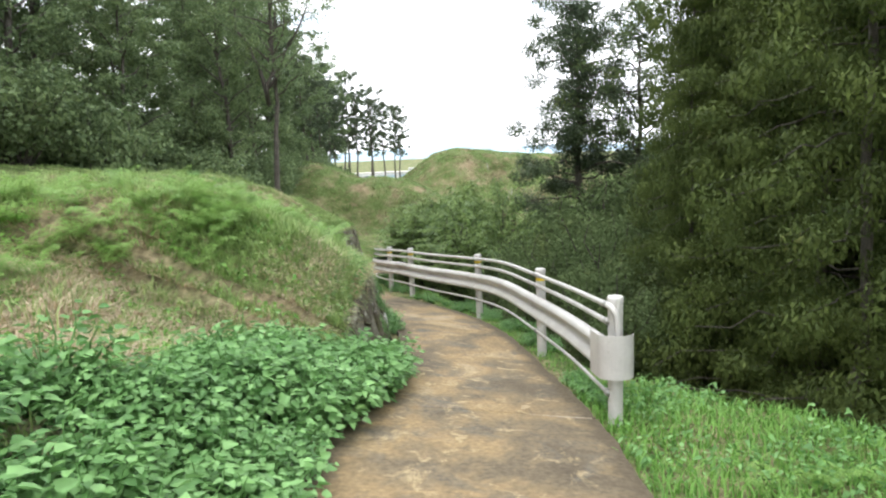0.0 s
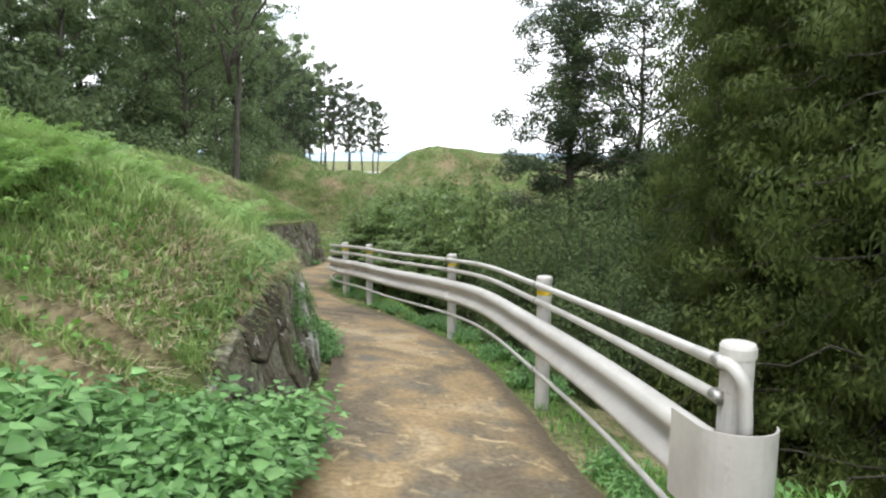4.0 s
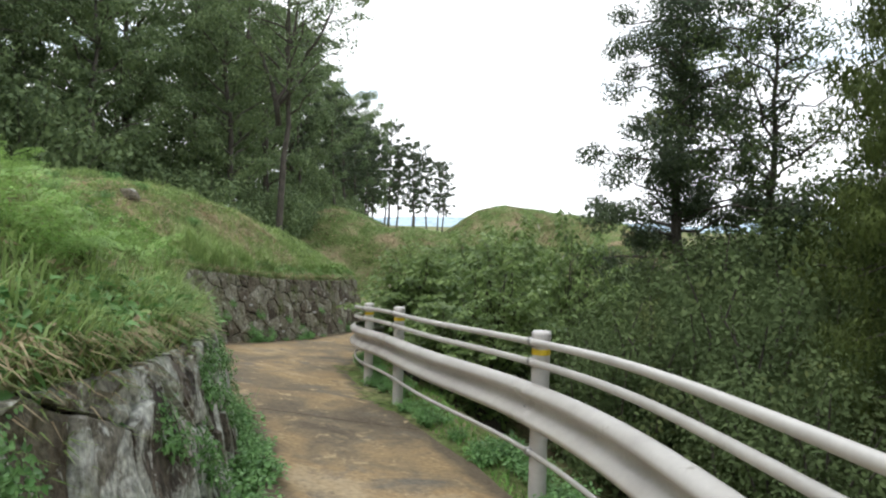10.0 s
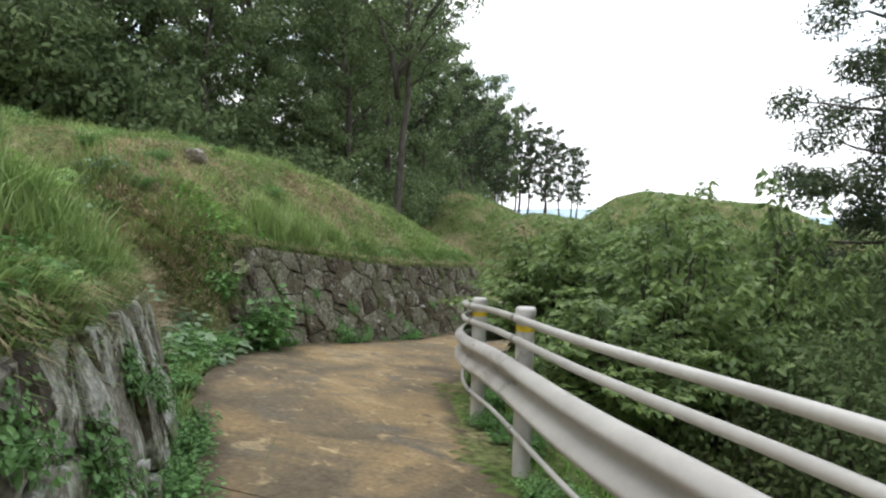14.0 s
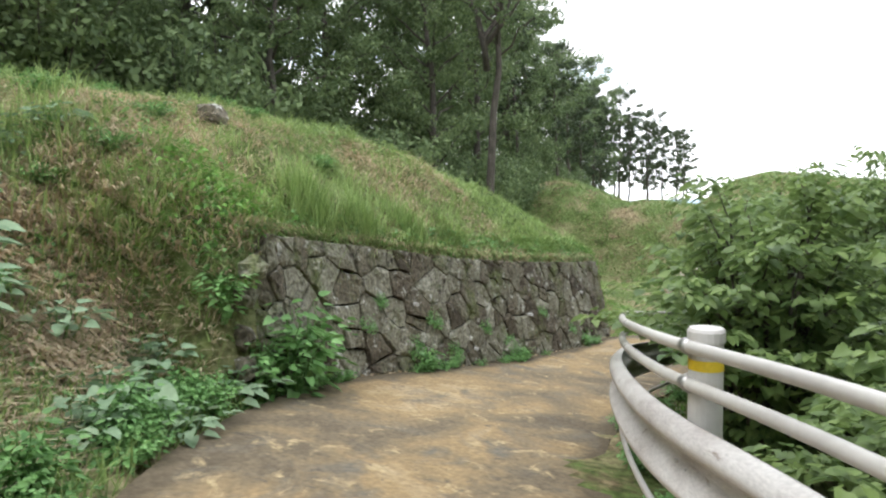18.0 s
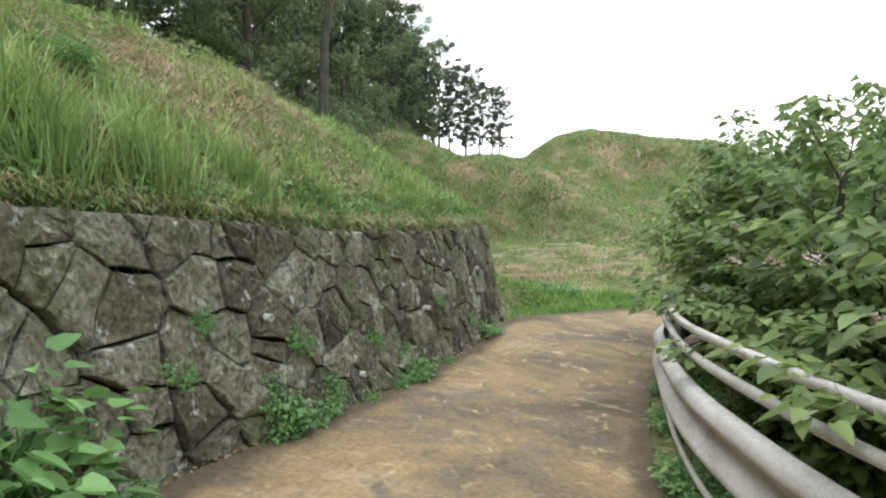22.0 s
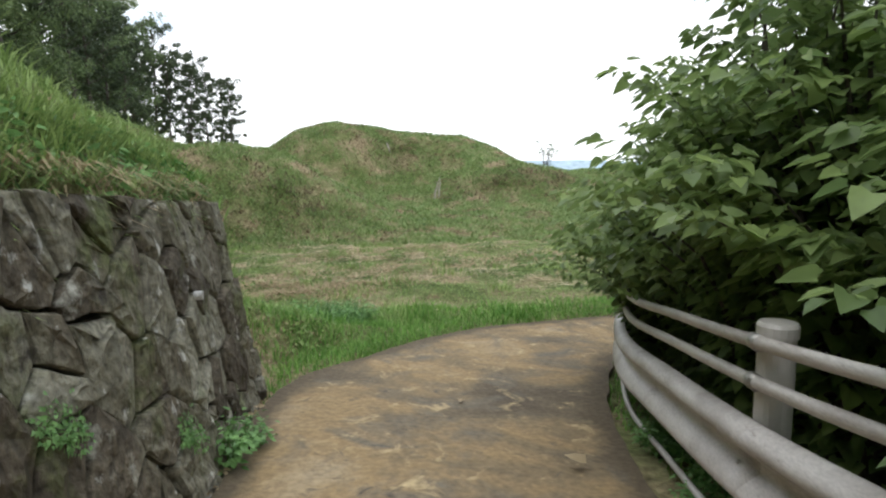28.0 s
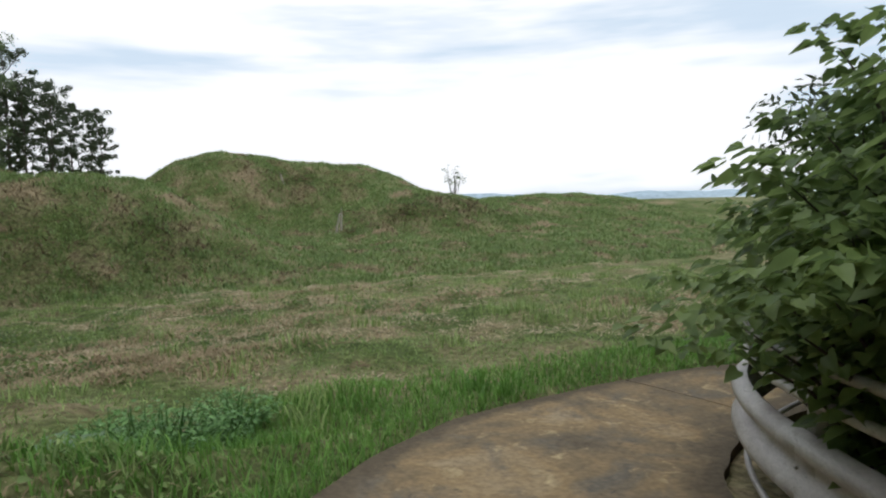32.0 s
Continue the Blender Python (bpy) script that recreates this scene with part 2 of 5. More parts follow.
L_BROAD = leaf_mat("broad_leaves", (0.068, 0.104, 0.045), (0.175, 0.228, 0.092), vary=0.25, rough=0.75, spec=0.1, scale=1.0, extra=((0.15, 0.17, 0.06), 0.9, 0.55, 0.7))
L_BUSH = leaf_mat("large_bush_leaves", (0.106, 0.170, 0.062), (0.305, 0.405, 0.138), rough=0.42, vary=0.6, through_light=0.5, extra=((0.14, 0.20, 0.035), 1.3, 0.60, 0.78), spec=0.4, scale=0.9)
L_HERB = leaf_mat("nettle_leaves", (0.10, 0.22, 0.06), (0.26, 0.46, 0.16), rough=0.45, scale=1.1)
L_PALE = leaf_mat("greyish_broad_leaves", (0.17, 0.26, 0.15), (0.34, 0.45, 0.28), rough=0.7, vary=0.6, scale=1.1)
L_FERN = leaf_mat("fern_fronds", (0.11, 0.25, 0.045), (0.25, 0.45, 0.10), scale=1.1)
L_FROND = leaf_mat("pale_fern_fronds", (0.19, 0.33, 0.075), (0.36, 0.53, 0.16), scale=1.1, vary=0.6, through_light=0.42)
L_GRASS = leaf_mat("grass_blades", (0.165, 0.26, 0.075), (0.43, 0.55, 0.20), vary=0.65, scale=0.8)
L_MOUND = leaf_mat("coarse_mound_grass", (0.115, 0.19, 0.06), (0.31, 0.41, 0.15), vary=0.4, scale=0.8)
L_STRAW = leaf_mat("bleached_straw", (0.46, 0.37, 0.24), (0.76, 0.64, 0.46), rough=0.85, scale=0.8)
L_DRY = leaf_mat("dry_grass", (0.28, 0.215, 0.12), (0.56, 0.45, 0.29), vary=0.65, rough=0.8, scale=0.8)
L_BROWN = leaf_mat("dead_stalks", (0.075, 0.055, 0.036), (0.20, 0.15, 0.095), rough=0.9, scale=0.8)
# air haze painted as pale blue base colour; far windows and pole share it
M_HAZE = material("painted_haze_blue", [(0.3, (0.33, 0.42, 0.48)), (0.7, (0.40, 0.50, 0.56))], scale=0.004, bump=0, rough=1.0)
M_TOWN = material("pale_far_buildings", [(0.3, (0.5, 0.5, 0.5)), (0.7, (0.75, 0.74, 0.72))], scale=0.02, bump=0, rough=0.9)

# ---- mesh helpers ----


def mesh_from(name, verts, faces, mats, smooth=False):
    me = bpy.data.meshes.new(name)
    me.from_pydata([tuple(v) for v in verts], [], [tuple(f) for f in faces])
    for m in mats if isinstance(mats, (list, tuple)) else [mats]:
        me.materials.append(m)
    if smooth:
        me.polygons.foreach_set("use_smooth", [True] * len(me.polygons))
    me.update()
    return me


def quads_mesh(name, verts, per, mat, smooth=False):
    """Many equal faces of `per` corners from an (n*per, 3) array."""
    v = np.asarray(verts, np.float32).reshape(-1, 3)
    k = len(v) // per
    me = bpy.data.meshes.new(name)
    me.vertices.add(len(v))
    me.vertices.foreach_set("co", v.ravel())
    me.loops.add(len(v))
    me.loops.foreach_set("vertex_index", np.arange(len(v), dtype=np.int32))
    me.polygons.add(k)
    me.polygons.foreach_set("loop_start", np.arange(0, len(v), per, dtype=np.int32))
    me.materials.append(mat)
    me.update(calc_edges=True)
    return me


def part(name, me, parent=None, label="", at=None):
    ob = new(name, me)
    if parent is not None:
        ob.parent = parent
    if at is not None:
        ob.matrix_basis = at
    if label:
        ob["label"] = label
    return ob


def bm_mesh(name, bm, mat, smooth=False):
    me = bpy.data.meshes.new(name)
    bm.to_mesh(me)
    bm.free()
    for m in mat if isinstance(mat, (list, tuple)) else [mat]:
        me.materials.append(m)
    if smooth:
        me.polygons.foreach_set("use_smooth", [True] * len(me.polygons))
    return me


def frames_along(pts):
    """Tangent, side (level) and up for each point of a polyline."""
    p = np.asarray(pts, float)
    t = np.gradient(p, axis=0)
    t /= np.linalg.norm(t, axis=1)[:, None] + 1e-9
    ref = np.where(np.abs(t[:, 2:3]) > 0.9, np.array([[1.0, 0, 0]]), np.array([[0, 0, 1.0]]))
    s = np.cross(t, ref)
    s /= np.linalg.norm(s, axis=1)[:, None] + 1e-9
    return t, s, np.cross(s, t)


def tube(pts, radii, sides=8, caps=True):
    p = np.asarray(pts, float)
    _, s, u = frames_along(p)
    r = np.broadcast_to(np.asarray(radii, float), (len(p),))
    a = np.linspace(0, 2 * np.pi, sides, endpoint=False)
    v = (p[:, None] + r[:, None, None] * (np.cos(a)[None, :, None] * s[:, None] + np.sin(a)[None, :, None] * u[:, None])).reshape(-1, 3)
    f = [(i * sides + j, i * sides + (j + 1) % sides, (i + 1) * sides + (j + 1) % sides, (i + 1) * sides + j)
         for i in range(len(p) - 1) for j in range(sides)]
    if caps:
        f += [tuple(range(sides))[::-1], tuple((len(p) - 1) * sides + j for j in range(sides))]
    return v.tolist(), f


def sweep(pts, profile, closed=True, size=1.0):
    """A profile of (side, up) pairs swept along a polyline, level."""
    p = np.asarray(pts, float)
    t = np.gradient(p, axis=0)
    s = np.stack([t[:, 1], -t[:, 0], 0 * t[:, 0]], 1)
    s /= np.linalg.norm(s, axis=1)[:, None]
    q = np.asarray(profile, float)
    z_ = np.broadcast_to(np.asarray(size, float), (len(p),))[:, None, None]
    v = (p[:, None] + (q[None, :, 0:1] * s[:, None] + q[None, :, 1:2] * np.array([0, 0, 1.0])) * z_).reshape(-1, 3)
    k = len(q)
    f = [(i * k + j, i * k + (j + 1) % k, (i + 1) * k + (j + 1) % k, (i + 1) * k + j)
         for i in range(len(p) - 1) for j in range(k if closed else k - 1)]
    if closed:
        f += [tuple(range(k))[::-1], tuple((len(p) - 1) * k + j for j in range(k))]
    return v.tolist(), f


def spline(points, n):
    """n points evenly along a Catmull-Rom curve."""
    p = np.asarray(points, float)
    p = np.vstack([2 * p[0] - p[1], p, 2 * p[-1] - p[-2]])
    out = []
    for i in range(1, len(p) - 2):
        for t in np.linspace(0, 1, 24, endpoint=False):
            a, b, c, d = p[i - 1:i + 3]
            out.append(0.5 * (2 * b + (c - a) * t + (2 * a - 5 * b + 4 * c - d) * t * t + (3 * b - a - 3 * c + d) * t ** 3))
    out.append(p[-2])
    out = np.array(out)
    s = np.r_[0, np.cumsum(np.linalg.norm(np.diff(out, axis=0), axis=1))]
    u = np.linspace(0, s[-1], n)
    return np.stack([np.interp(u, s, out[:, k]) for k in range(out.shape[1])], 1)


def smooth_step(a, b, x):
    t = np.clip((np.asarray(x, float) - a) / (b - a), 0, 1)
    return t * t * (3 - 2 * t)


# ---- plan: the two edges of the path (x, y, z) ----
LEFT = [(1.15, -8, 3.98), (1.12, -3, 3.36), (1.12, 0, 2.98), (1.16, 3, 2.61), (1.22, 5, 2.36), (1.22, 6.9, 2.10), (1.02, 8.6, 1.9), (0.66, 9.95, 1.76),
        (0.1, 11.3, 1.63), (-0.5, 12.2, 1.57), (-1.4, 13.3, 1.49), (-2.2, 14.2, 1.43), (-2.85, 15.3, 1.34), (-3.4, 16.7, 1.16), (-3.55, 17.9, 0.99),
        (-3.35, 19.1, 0.81), (-3.1, 20.4, 0.63), (-2.88, 21.4, 0.53), (-2.64, 22.7, 0.42), (-2.55, 23.8, 0.35), (-2.3, 24.7, 0.25), (-1.75, 25.45, 0.16),
        (-0.95, 26.45, 0.03), (0.0, 27.15, -0.07), (1.3, 27.5, -0.12), (3.0, 27.65, -0.15), (5.5, 27.3, -0.2)]
RIGHT = [(3.35, -8, 3.86), (3.33, -3, 3.25), (3.31, 0, 2.86), (3.28, 3.2, 2.45), (3.22, 5, 2.19), (3.0, 6.8, 1.95), (2.70, 8.7, 1.75), (2.32, 10.3, 1.56),
         (1.75, 11.7, 1.42), (1.24, 12.6, 1.33), (0.74, 13.5, 1.25), (0.26, 14.4, 1.16), (-0.28, 15.4, 1.06), (-0.62, 16.2, 0.98), (-0.90, 17.1, 0.88),
         (-1.06, 18.1, 0.75), (-1.08, 19.2, 0.62), (-1.0, 20.2, 0.51), (-0.86, 21.3, 0.41), (-0.53, 22.6, 0.30), (-0.25, 23.5, 0.22), (0.12, 24.3, 0.14),
         (0.52, 25.0, 0.06), (1.0, 25.55, 0.0), (1.75, 25.98, -0.08), (2.9, 26.2, -0.13), (4.6, 25.6, -0.2)]


def paired(n):
    """Both edges at n matching stations."""
    both = np.hstack([np.array(LEFT, float), np.array(RIGHT, float)])
    p = np.vstack([2 * both[0] - both[1], both, 2 * both[-1] - both[-2]])
    out = []
    u = np.linspace(0, len(both) - 1 - 1e-6, n)
    for x in u:
        i = int(x) + 1
        t = x - int(x)
        a, b, c, d = p[i - 1:i + 3]
        out.append(0.5 * (2 * b + (c - a) * t + (2 * a - 5 * b + 4 * c - d) * t * t + (3 * b - a - 3 * c + d) * t ** 3))
    return np.array(out)


EDGE = paired(480)
EL, ER = EDGE[:, :3], EDGE[:, 3:]
EN = np.stack([-np.gradient(EL[:, 1]), np.gradient(EL[:, 0])], 1)
EN /= np.linalg.norm(EN, axis=1)[:, None]      # level, pointing left of the path


def meadow(x, y):
    """The open ground beyond the bend, with its mounds."""
    x, y = np.asarray(x, float), np.asarray(y, float)
    z = np.interp(y, [20, 24, 25.5, 27, 30, 35, 40, 48, 56, 70], [0.5, 0.33, 0.15, -0.06, -0.16, -0.35, -0.55, 0.0, 0.35, 0.3])
    z = z + 2.4 * smooth_step(-6.5, -12.0, x + 0.10 * np.maximum(0, 36 - y)) * smooth_step(24, 33, y) * smooth_step(80, 50, y)

    def mound(cx, cy, rx, ry, h, p=2.0):
        return h * np.exp(-(((x - cx) / rx) ** 2 + ((y - cy) / ry) ** 2) ** (p / 2))

    z = z + mound(-6.5, 46.0, 6.0, 4.6, 2.9, 3.5)
    z = z + (mound(-0.6, 63, 5.6, 7, 4.3, 2.4) ** 2.2 + mound(6.3, 63.5, 5.5, 7, 3.45, 3.0) ** 2.2) ** (1 / 2.2)
    z = z + mound(8.5, 53.5, 4.2, 3.2, 1.25, 2.8) + mound(15.5, 58, 8, 6, 1.1, 2.8) + mound(27, 58, 10, 8, 0.8, 2.6) + mound(2, 58, 5, 3, 0.8, 2.4)
    return z


def bumps(x, y):
    """Small unevenness of the ground."""
    return (0.5 * np.sin(1.7 * x + 0.9 * y + 0.4) * np.sin(1.3 * y - 0.6 * x) + 0.3 * np.sin(3.9 * x - 1.1 * y) * np.sin(3.1 * y + 1.7 * x + 1.0)
            + 0.2 * np.sin(7.3 * x + 2.0 * y) * np.sin(6.7 * y - 2.9 * x))


def terrain(x, y, detail=True):
    """Ground height, and how far a place lies left of and right of the path."""
    x, y = np.asarray(x, float).ravel(), np.asarray(y, float).ravel()
    c = (EL + ER)[::3, :2] / 2
    idx = np.empty(len(x), int)
    for k in range(0, len(x), 20000):
        d2 = (x[k:k + 20000, None] - c[None, :, 0]) ** 2 + (y[k:k + 20000, None] - c[None, :, 1]) ** 2
        idx[k:k + 20000] = d2.argmin(1) * 3
    near_l, left_gap = np.empty(len(x), int), np.empty(len(x))
    for k in range(0, len(x), 20000):
        d2 = (x[k:k + 20000, None] - EL[None, ::2, 0]) ** 2 + (y[k:k + 20000, None] - EL[None, ::2, 1]) ** 2
        near_l[k:k + 20000], left_gap[k:k + 20000] = d2.argmin(1) * 2, d2.min(1) ** 0.5
    across = (x - EL[near_l, 0]) * EN[near_l, 0] + (y - EL[near_l, 1]) * EN[near_l, 1]
    right_gap = np.hypot(x - ER[idx, 0], y - ER[idx, 1])
    is_left = (across > 0) & (left_gap < right_gap) & (near_l < 405)
    idx = np.where(is_left, near_l, idx)
    l, r = EL[idx], ER[idx]
    ax = l[:, :2] - r[:, :2]
    w = np.linalg.norm(ax, axis=1)
    a = ((x - r[:, 0]) * ax[:, 0] + (y - r[:, 1]) * ax[:, 1]) / w ** 2
    far = np.hypot(x - (l[:, 0] + r[:, 0]) / 2, y - (l[:, 1] + r[:, 1]) / 2)
    dl, dr = (a - 1) * w, -a * w
    dl = np.where(is_left, np.maximum(across, 0.7 * left_gap), np.where(near_l < 405, np.minimum(dl, 0), dl))
    zr = np.where(is_left, l[:, 2], r[:, 2] + (l[:, 2] - r[:, 2]) * np.clip(a, 0, 1))
    z = zr - 0.07
    # left: walls, then banks that round off to the crest
    ly = l[:, 1]
    wh = wall_height(l[:, 1], y)
    g = meadow(x, y)
    top = 4.22 + 0.40 * smooth_step(8.5, 4, y) + 0.5 * smooth_step(-9, -14, x)
    crest = top + (g - top) * smooth_step(20.4, 27.5, y + 0.04 * (x + 3))
    steep = 0.46 + 0.34 * smooth_step(5, 8, ly) + 0.20 * smooth_step(16.5, 18.5, ly)
    d = np.maximum(dl - 0.34, 0)
    room = crest - zr
    step = wh * smooth_step(0.30, 0.46, dl + np.where(ly < 15, 0.07, 0.10))
    rise = np.maximum(room - wh, 0) * np.tanh(steep * d / np.maximum(room - wh, 0.05))
    rise = np.where(room - wh > 0, rise, (room - wh) * smooth_step(0.3, 7, d))
    z = np.where(dl > 0, zr - 0.05 + 0.05 * smooth_step(0.0, 0.12, dl) * (wh < 0.05) + step + rise, z)
    z = z + np.where(dl > 0, smooth_step(3.6, 1.9, dl) * 0.42 * smooth_step(0.55, 1.7, dl) * np.exp(-((y - 15.4) / 0.75) ** 2) + smooth_step(2.8, 1.5, dl) * 0.30 * smooth_step(0.40, 0.95, dl) * np.exp(-((y - 15.95) / 0.38) ** 2), 0)
    # right: a narrow verge, then the drop into the wooded valley
    verge = np.where(r[:, 1] < 4.2, 3.6, 0.45)
    verge = np.where((r[:, 1] >= 4.2) & (r[:, 1] < 7), 3.6 - (r[:, 1] - 4.2) / 2.8 * 3.15, verge)
    e = np.maximum(dr - verge, 0)
    drop = 0.10 * np.minimum(dr, verge) + 4.6 * (1 - np.exp(-e * 0.85 / 4.6))
    z = np.where(dr > 0, zr - 0.06 - drop, z)
    off = np.maximum(np.maximum(dl, dr), 0)
    z = z + bumps(x, y) * 0.13 * smooth_step(0.35, 1.6, off)
    return z, dl, dr, idx


def wall_height(ly, y):
    """Height of the dry stone walls above the path's left edge at ly, fading by the place's own y at their ends."""
    first = 1.01 * (0.50 + 0.50 * smooth_step(5.7, 7.5, ly)) * smooth_step(5.4, 6.2, ly) * (1 - smooth_step(13.7, 14.1, ly))
    second = 1.43 * smooth_step(15.8, 16.5, ly) * smooth_step(15.4, 16.7, y) * (1 - smooth_step(24.2, 24.7, ly))
    return first + second

# ---- ground ----
def axis(lo, hi, near_lo, near_hi, far_lo, far_hi):
    """Grid lines: 0.12 m apart near the path, at most 0.45 m out to the mounds, then wider and wider."""
    mid = list(np.arange(near_lo, near_hi + 1e-6, 0.12))
    up, dn = [], []
    v, s = near_hi, 0.12
    while v < hi:
        s = min(s * 1.16, 0.45) if v < far_hi else s * 1.16
        v += s
        up.append(v)
    v, s = near_lo, 0.12
    while v > lo:
        s = min(s * 1.16, 0.45) if v > far_lo else s * 1.16
        v -= s
        dn.append(v)
    return np.array(dn[::-1] + mid + up)


def ground_mesh():
    gx, gy = axis(-1500, 1500, -9, 8, -15, 27), axis(-300, 2500, -2, 30, -4, 74)
    xx, yy = np.meshgrid(gx, gy)
    z, dl, dr, _ = terrain(xx, yy)
    x, y = xx.ravel(), yy.ravel()
    far = np.hypot(x - 0, y - 20)
    z = z - 14 * smooth_step(70, 300, far)
    v = np.stack([x, y, z], 1)
    nx, ny = len(gx), len(gy)
    i = np.arange(nx * ny).reshape(ny, nx)
    f = np.stack([i[:-1, :-1], i[:-1, 1:], i[1:, 1:], i[1:, :-1]], -1).reshape(-1, 4)
    me = bpy.data.meshes.new("ground")
    me.vertices.add(len(v))
    me.vertices.foreach_set("co", v.astype(np.float32).ravel())
    me.loops.add(f.size)
    me.loops.foreach_set("vertex_index", f.astype(np.int32).ravel())
    me.polygons.add(len(f))
    me.polygons.foreach_set("loop_start", np.arange(0, f.size, 4, dtype=np.int32))
    me.materials.append(M_GROUND)
    me.update(calc_edges=True)
    me.polygons.foreach_set("use_smooth", [True] * len(me.polygons))
    return me


ground = tagged(new("ground", ground_mesh()), "uneven grassy earth with worn dry patches and mounds", "ground", kind="structure")

# ---- path: concrete slabs with open joints ----
road = tagged(new("road"), "narrow concrete footpath stained ochre and dark grey", "path", kind="structure")


def slab(i0, i1, skew0=0.0, skew1=0.0):
    n = 24
    st = np.arange(i0, i1 + 1)
    v, f = [], []
    for s_, i in enumerate(st):
        for j in range(n + 1):
            u = j / n
            p = ER[i] + (EL[i] - ER[i]) * u
            wob = 0.03 * noise.noise((p[0] * 3, p[1] * 3, 7)) * (1 if j in (0, n) else 0)
            ax = (EL[i] - ER[i]) / np.linalg.norm(EL[i] - ER[i])
            q = p + ax * wob
            if s_ in (0, len(st) - 1):
                way = EL[min(i + 1, 479)] + ER[min(i + 1, 479)] - EL[i - 1] - ER[i - 1]
                q = q + way / np.linalg.norm(way) * ((0.009 if s_ == 0 else -0.009) + (1 - u) * (skew0 if s_ == 0 else skew1))
            v.append((q[0], q[1], q[2] + 0.012 * noise.noise((q[0] * 0.8, q[1] * 0.8, 1))))
    top = len(v)
    for k in range(top):
        v.append((v[k][0], v[k][1], v[k][2] - 0.14))
    m = n + 1
    for a in range(len(st) - 1):
        for j in range(n):
            f.append((a * m + j, a * m + j + 1, (a + 1) * m + j + 1, (a + 1) * m + j))
        f.append((a * m, (a + 1) * m, top + (a + 1) * m, top + a * m))
        f.append((a * m + n, top + a * m + n, top + (a + 1) * m + n, (a + 1) * m + n))
    for j in range(n):
        f.append((j, top + j, top + j + 1, j + 1))
        b = (len(st) - 1) * m
        f.append((b + j, b + j + 1, top + b + j + 1, top + b + j))
    me = mesh_from("slab", v, f, M_ROAD, smooth=False)
    silt = me.attributes.new("silt", "FLOAT", "POINT")
    w_ = [np.linalg.norm(EL[i] - ER[i]) for i in st]
    silt.data.foreach_set("value", [max(0.0, 1 - min(j / n, 1 - j / n) * ww / 0.34) for _ in (0, 1) for ww in w_ for j in range(n + 1)])
    return me


def station(y, tail=False):
    """Index of the station whose middle lies at y."""
    return int(np.argmin(np.abs((EL[:, 1] + ER[:, 1])[: 440] / 2 - y)))


JOINTS = [-7.8, -4.4, 0.2, 4.85, 12.75, 20.9]
cuts = [station(y) for y in JOINTS] + [448, 479]
for a, b in zip(cuts[:-1], cuts[1:]):
    me = slab(a, b, 0.30 if a == station(20.9) else 0.0, 0.30 if b == station(20.9) else 0.0)
    part("slab", me, road)

for k in cuts[1:-1]:
    sk = 0.30 if k == station(20.9) else 0.0
    way = EL[k + 1] + ER[k + 1] - EL[k - 1] - ER[k - 1]
    way = way / np.linalg.norm(way)
    v = []
    for u in np.linspace(0.02, 0.98, 9):
        q = ER[k] + (EL[k] - ER[k]) * u + way * (1 - u) * sk
        v += [q + way * sg + (0, 0, dz) for sg in (-0.013, 0.013) for dz in (-0.004, -0.06)]
    f = []
    for i in range(8):
        a, b = 4 * i, 4 * i + 4
        f += [(a, b, b + 2, a + 2), (a, a + 1, b + 1, b), (a + 2, b + 2, b + 3, a + 3)]
    part("joint_filler", mesh_from("joint_filler", v, f, M_MORTAR), road, "pale mortar in the slab joint")

# ---- guardrail ----
RAIL_BASE = spline([(3.40, 4.9, 2.18), (3.27, 6.39, 2.01), (3.01, 7.99, 1.86), (2.63, 9.88, 1.69), (2.06, 11.47, 1.51), (1.15, 13.02, 1.36), (0.34, 14.56, 1.22),
                    (-0.25, 15.66, 1.09), (-0.71, 17.09, 0.9), (-0.89, 18.2, 0.76), (-0.89, 19.2, 0.6), (-0.82, 20.2, 0.46), (-0.7, 21.3, 0.32), (-0.33, 22.6, 0.14), (-0.04, 23.48, 0.01),
                    (0.3, 24.24, -0.07), (0.7, 24.93, -0.13), (1.15, 25.43, -0.14), (1.81, 25.75, -0.13), (2.6, 25.89, -0.11), (3.5, 25.72, -0.11)], 260)



def rail_at(y):
    return int(np.argmin(np.abs(RAIL_BASE[:225, 1] - y)))


guardrail = tagged(new("guardrail"), "off-white painted steel guardrail with beam and two pipes", "guardrail")
# W-shaped beam
wave = [(0.0, -0.165), (0.045, -0.157), (0.078, -0.122), (0.078, -0.09), (0.03, -0.045), (0.0, -0.025), (0.0, 0.025), (0.03, 0.045), (0.078, 0.09),
        (0.078, 0.122), (0.045, 0.157), (0.0, 0.165)]
wave = [(-s - 0.075, 0.9 * u) for s, u in wave]
profile = wave + [(s + 0.006, u) for s, u in wave[::-1]]
POST_Y = [4.90, 7.85, 11.25, 14.12, 15.38, 21.6, 24.5]
post_marks = [rail_at(y) for y in POST_Y]
SECTIONS = [(a, b, M_RAIL if RAIL_BASE[b - 1, 1] < 16 else M_RAIL_OLD) for a, b in zip([0] + post_marks[1:4] + [rail_at(18.4)] + post_marks[5:], post_marks[1:4] + [rail_at(18.4)] + post_marks[5:] + [259])]
beam_line = RAIL_BASE + np.array([0, 0, 0.575])
for a, b, mat in SECTIONS:
    # each length laps a little behind the next
    v, f = sweep(beam_line[max(a - 1, 0):b + 2] + np.array([0, 0, 0.0015 * (a % 2)]), profile)
    part("beam", mesh_from("beam", v, f, mat, True), guardrail, "dull weathered paint" if mat is M_RAIL_OLD else "")
for h, r, nm in ((1.00, 0.024, "top_pipe"), (0.86, 0.024, "middle_pipe"), (0.24, 0.017, "bottom_pipe")):
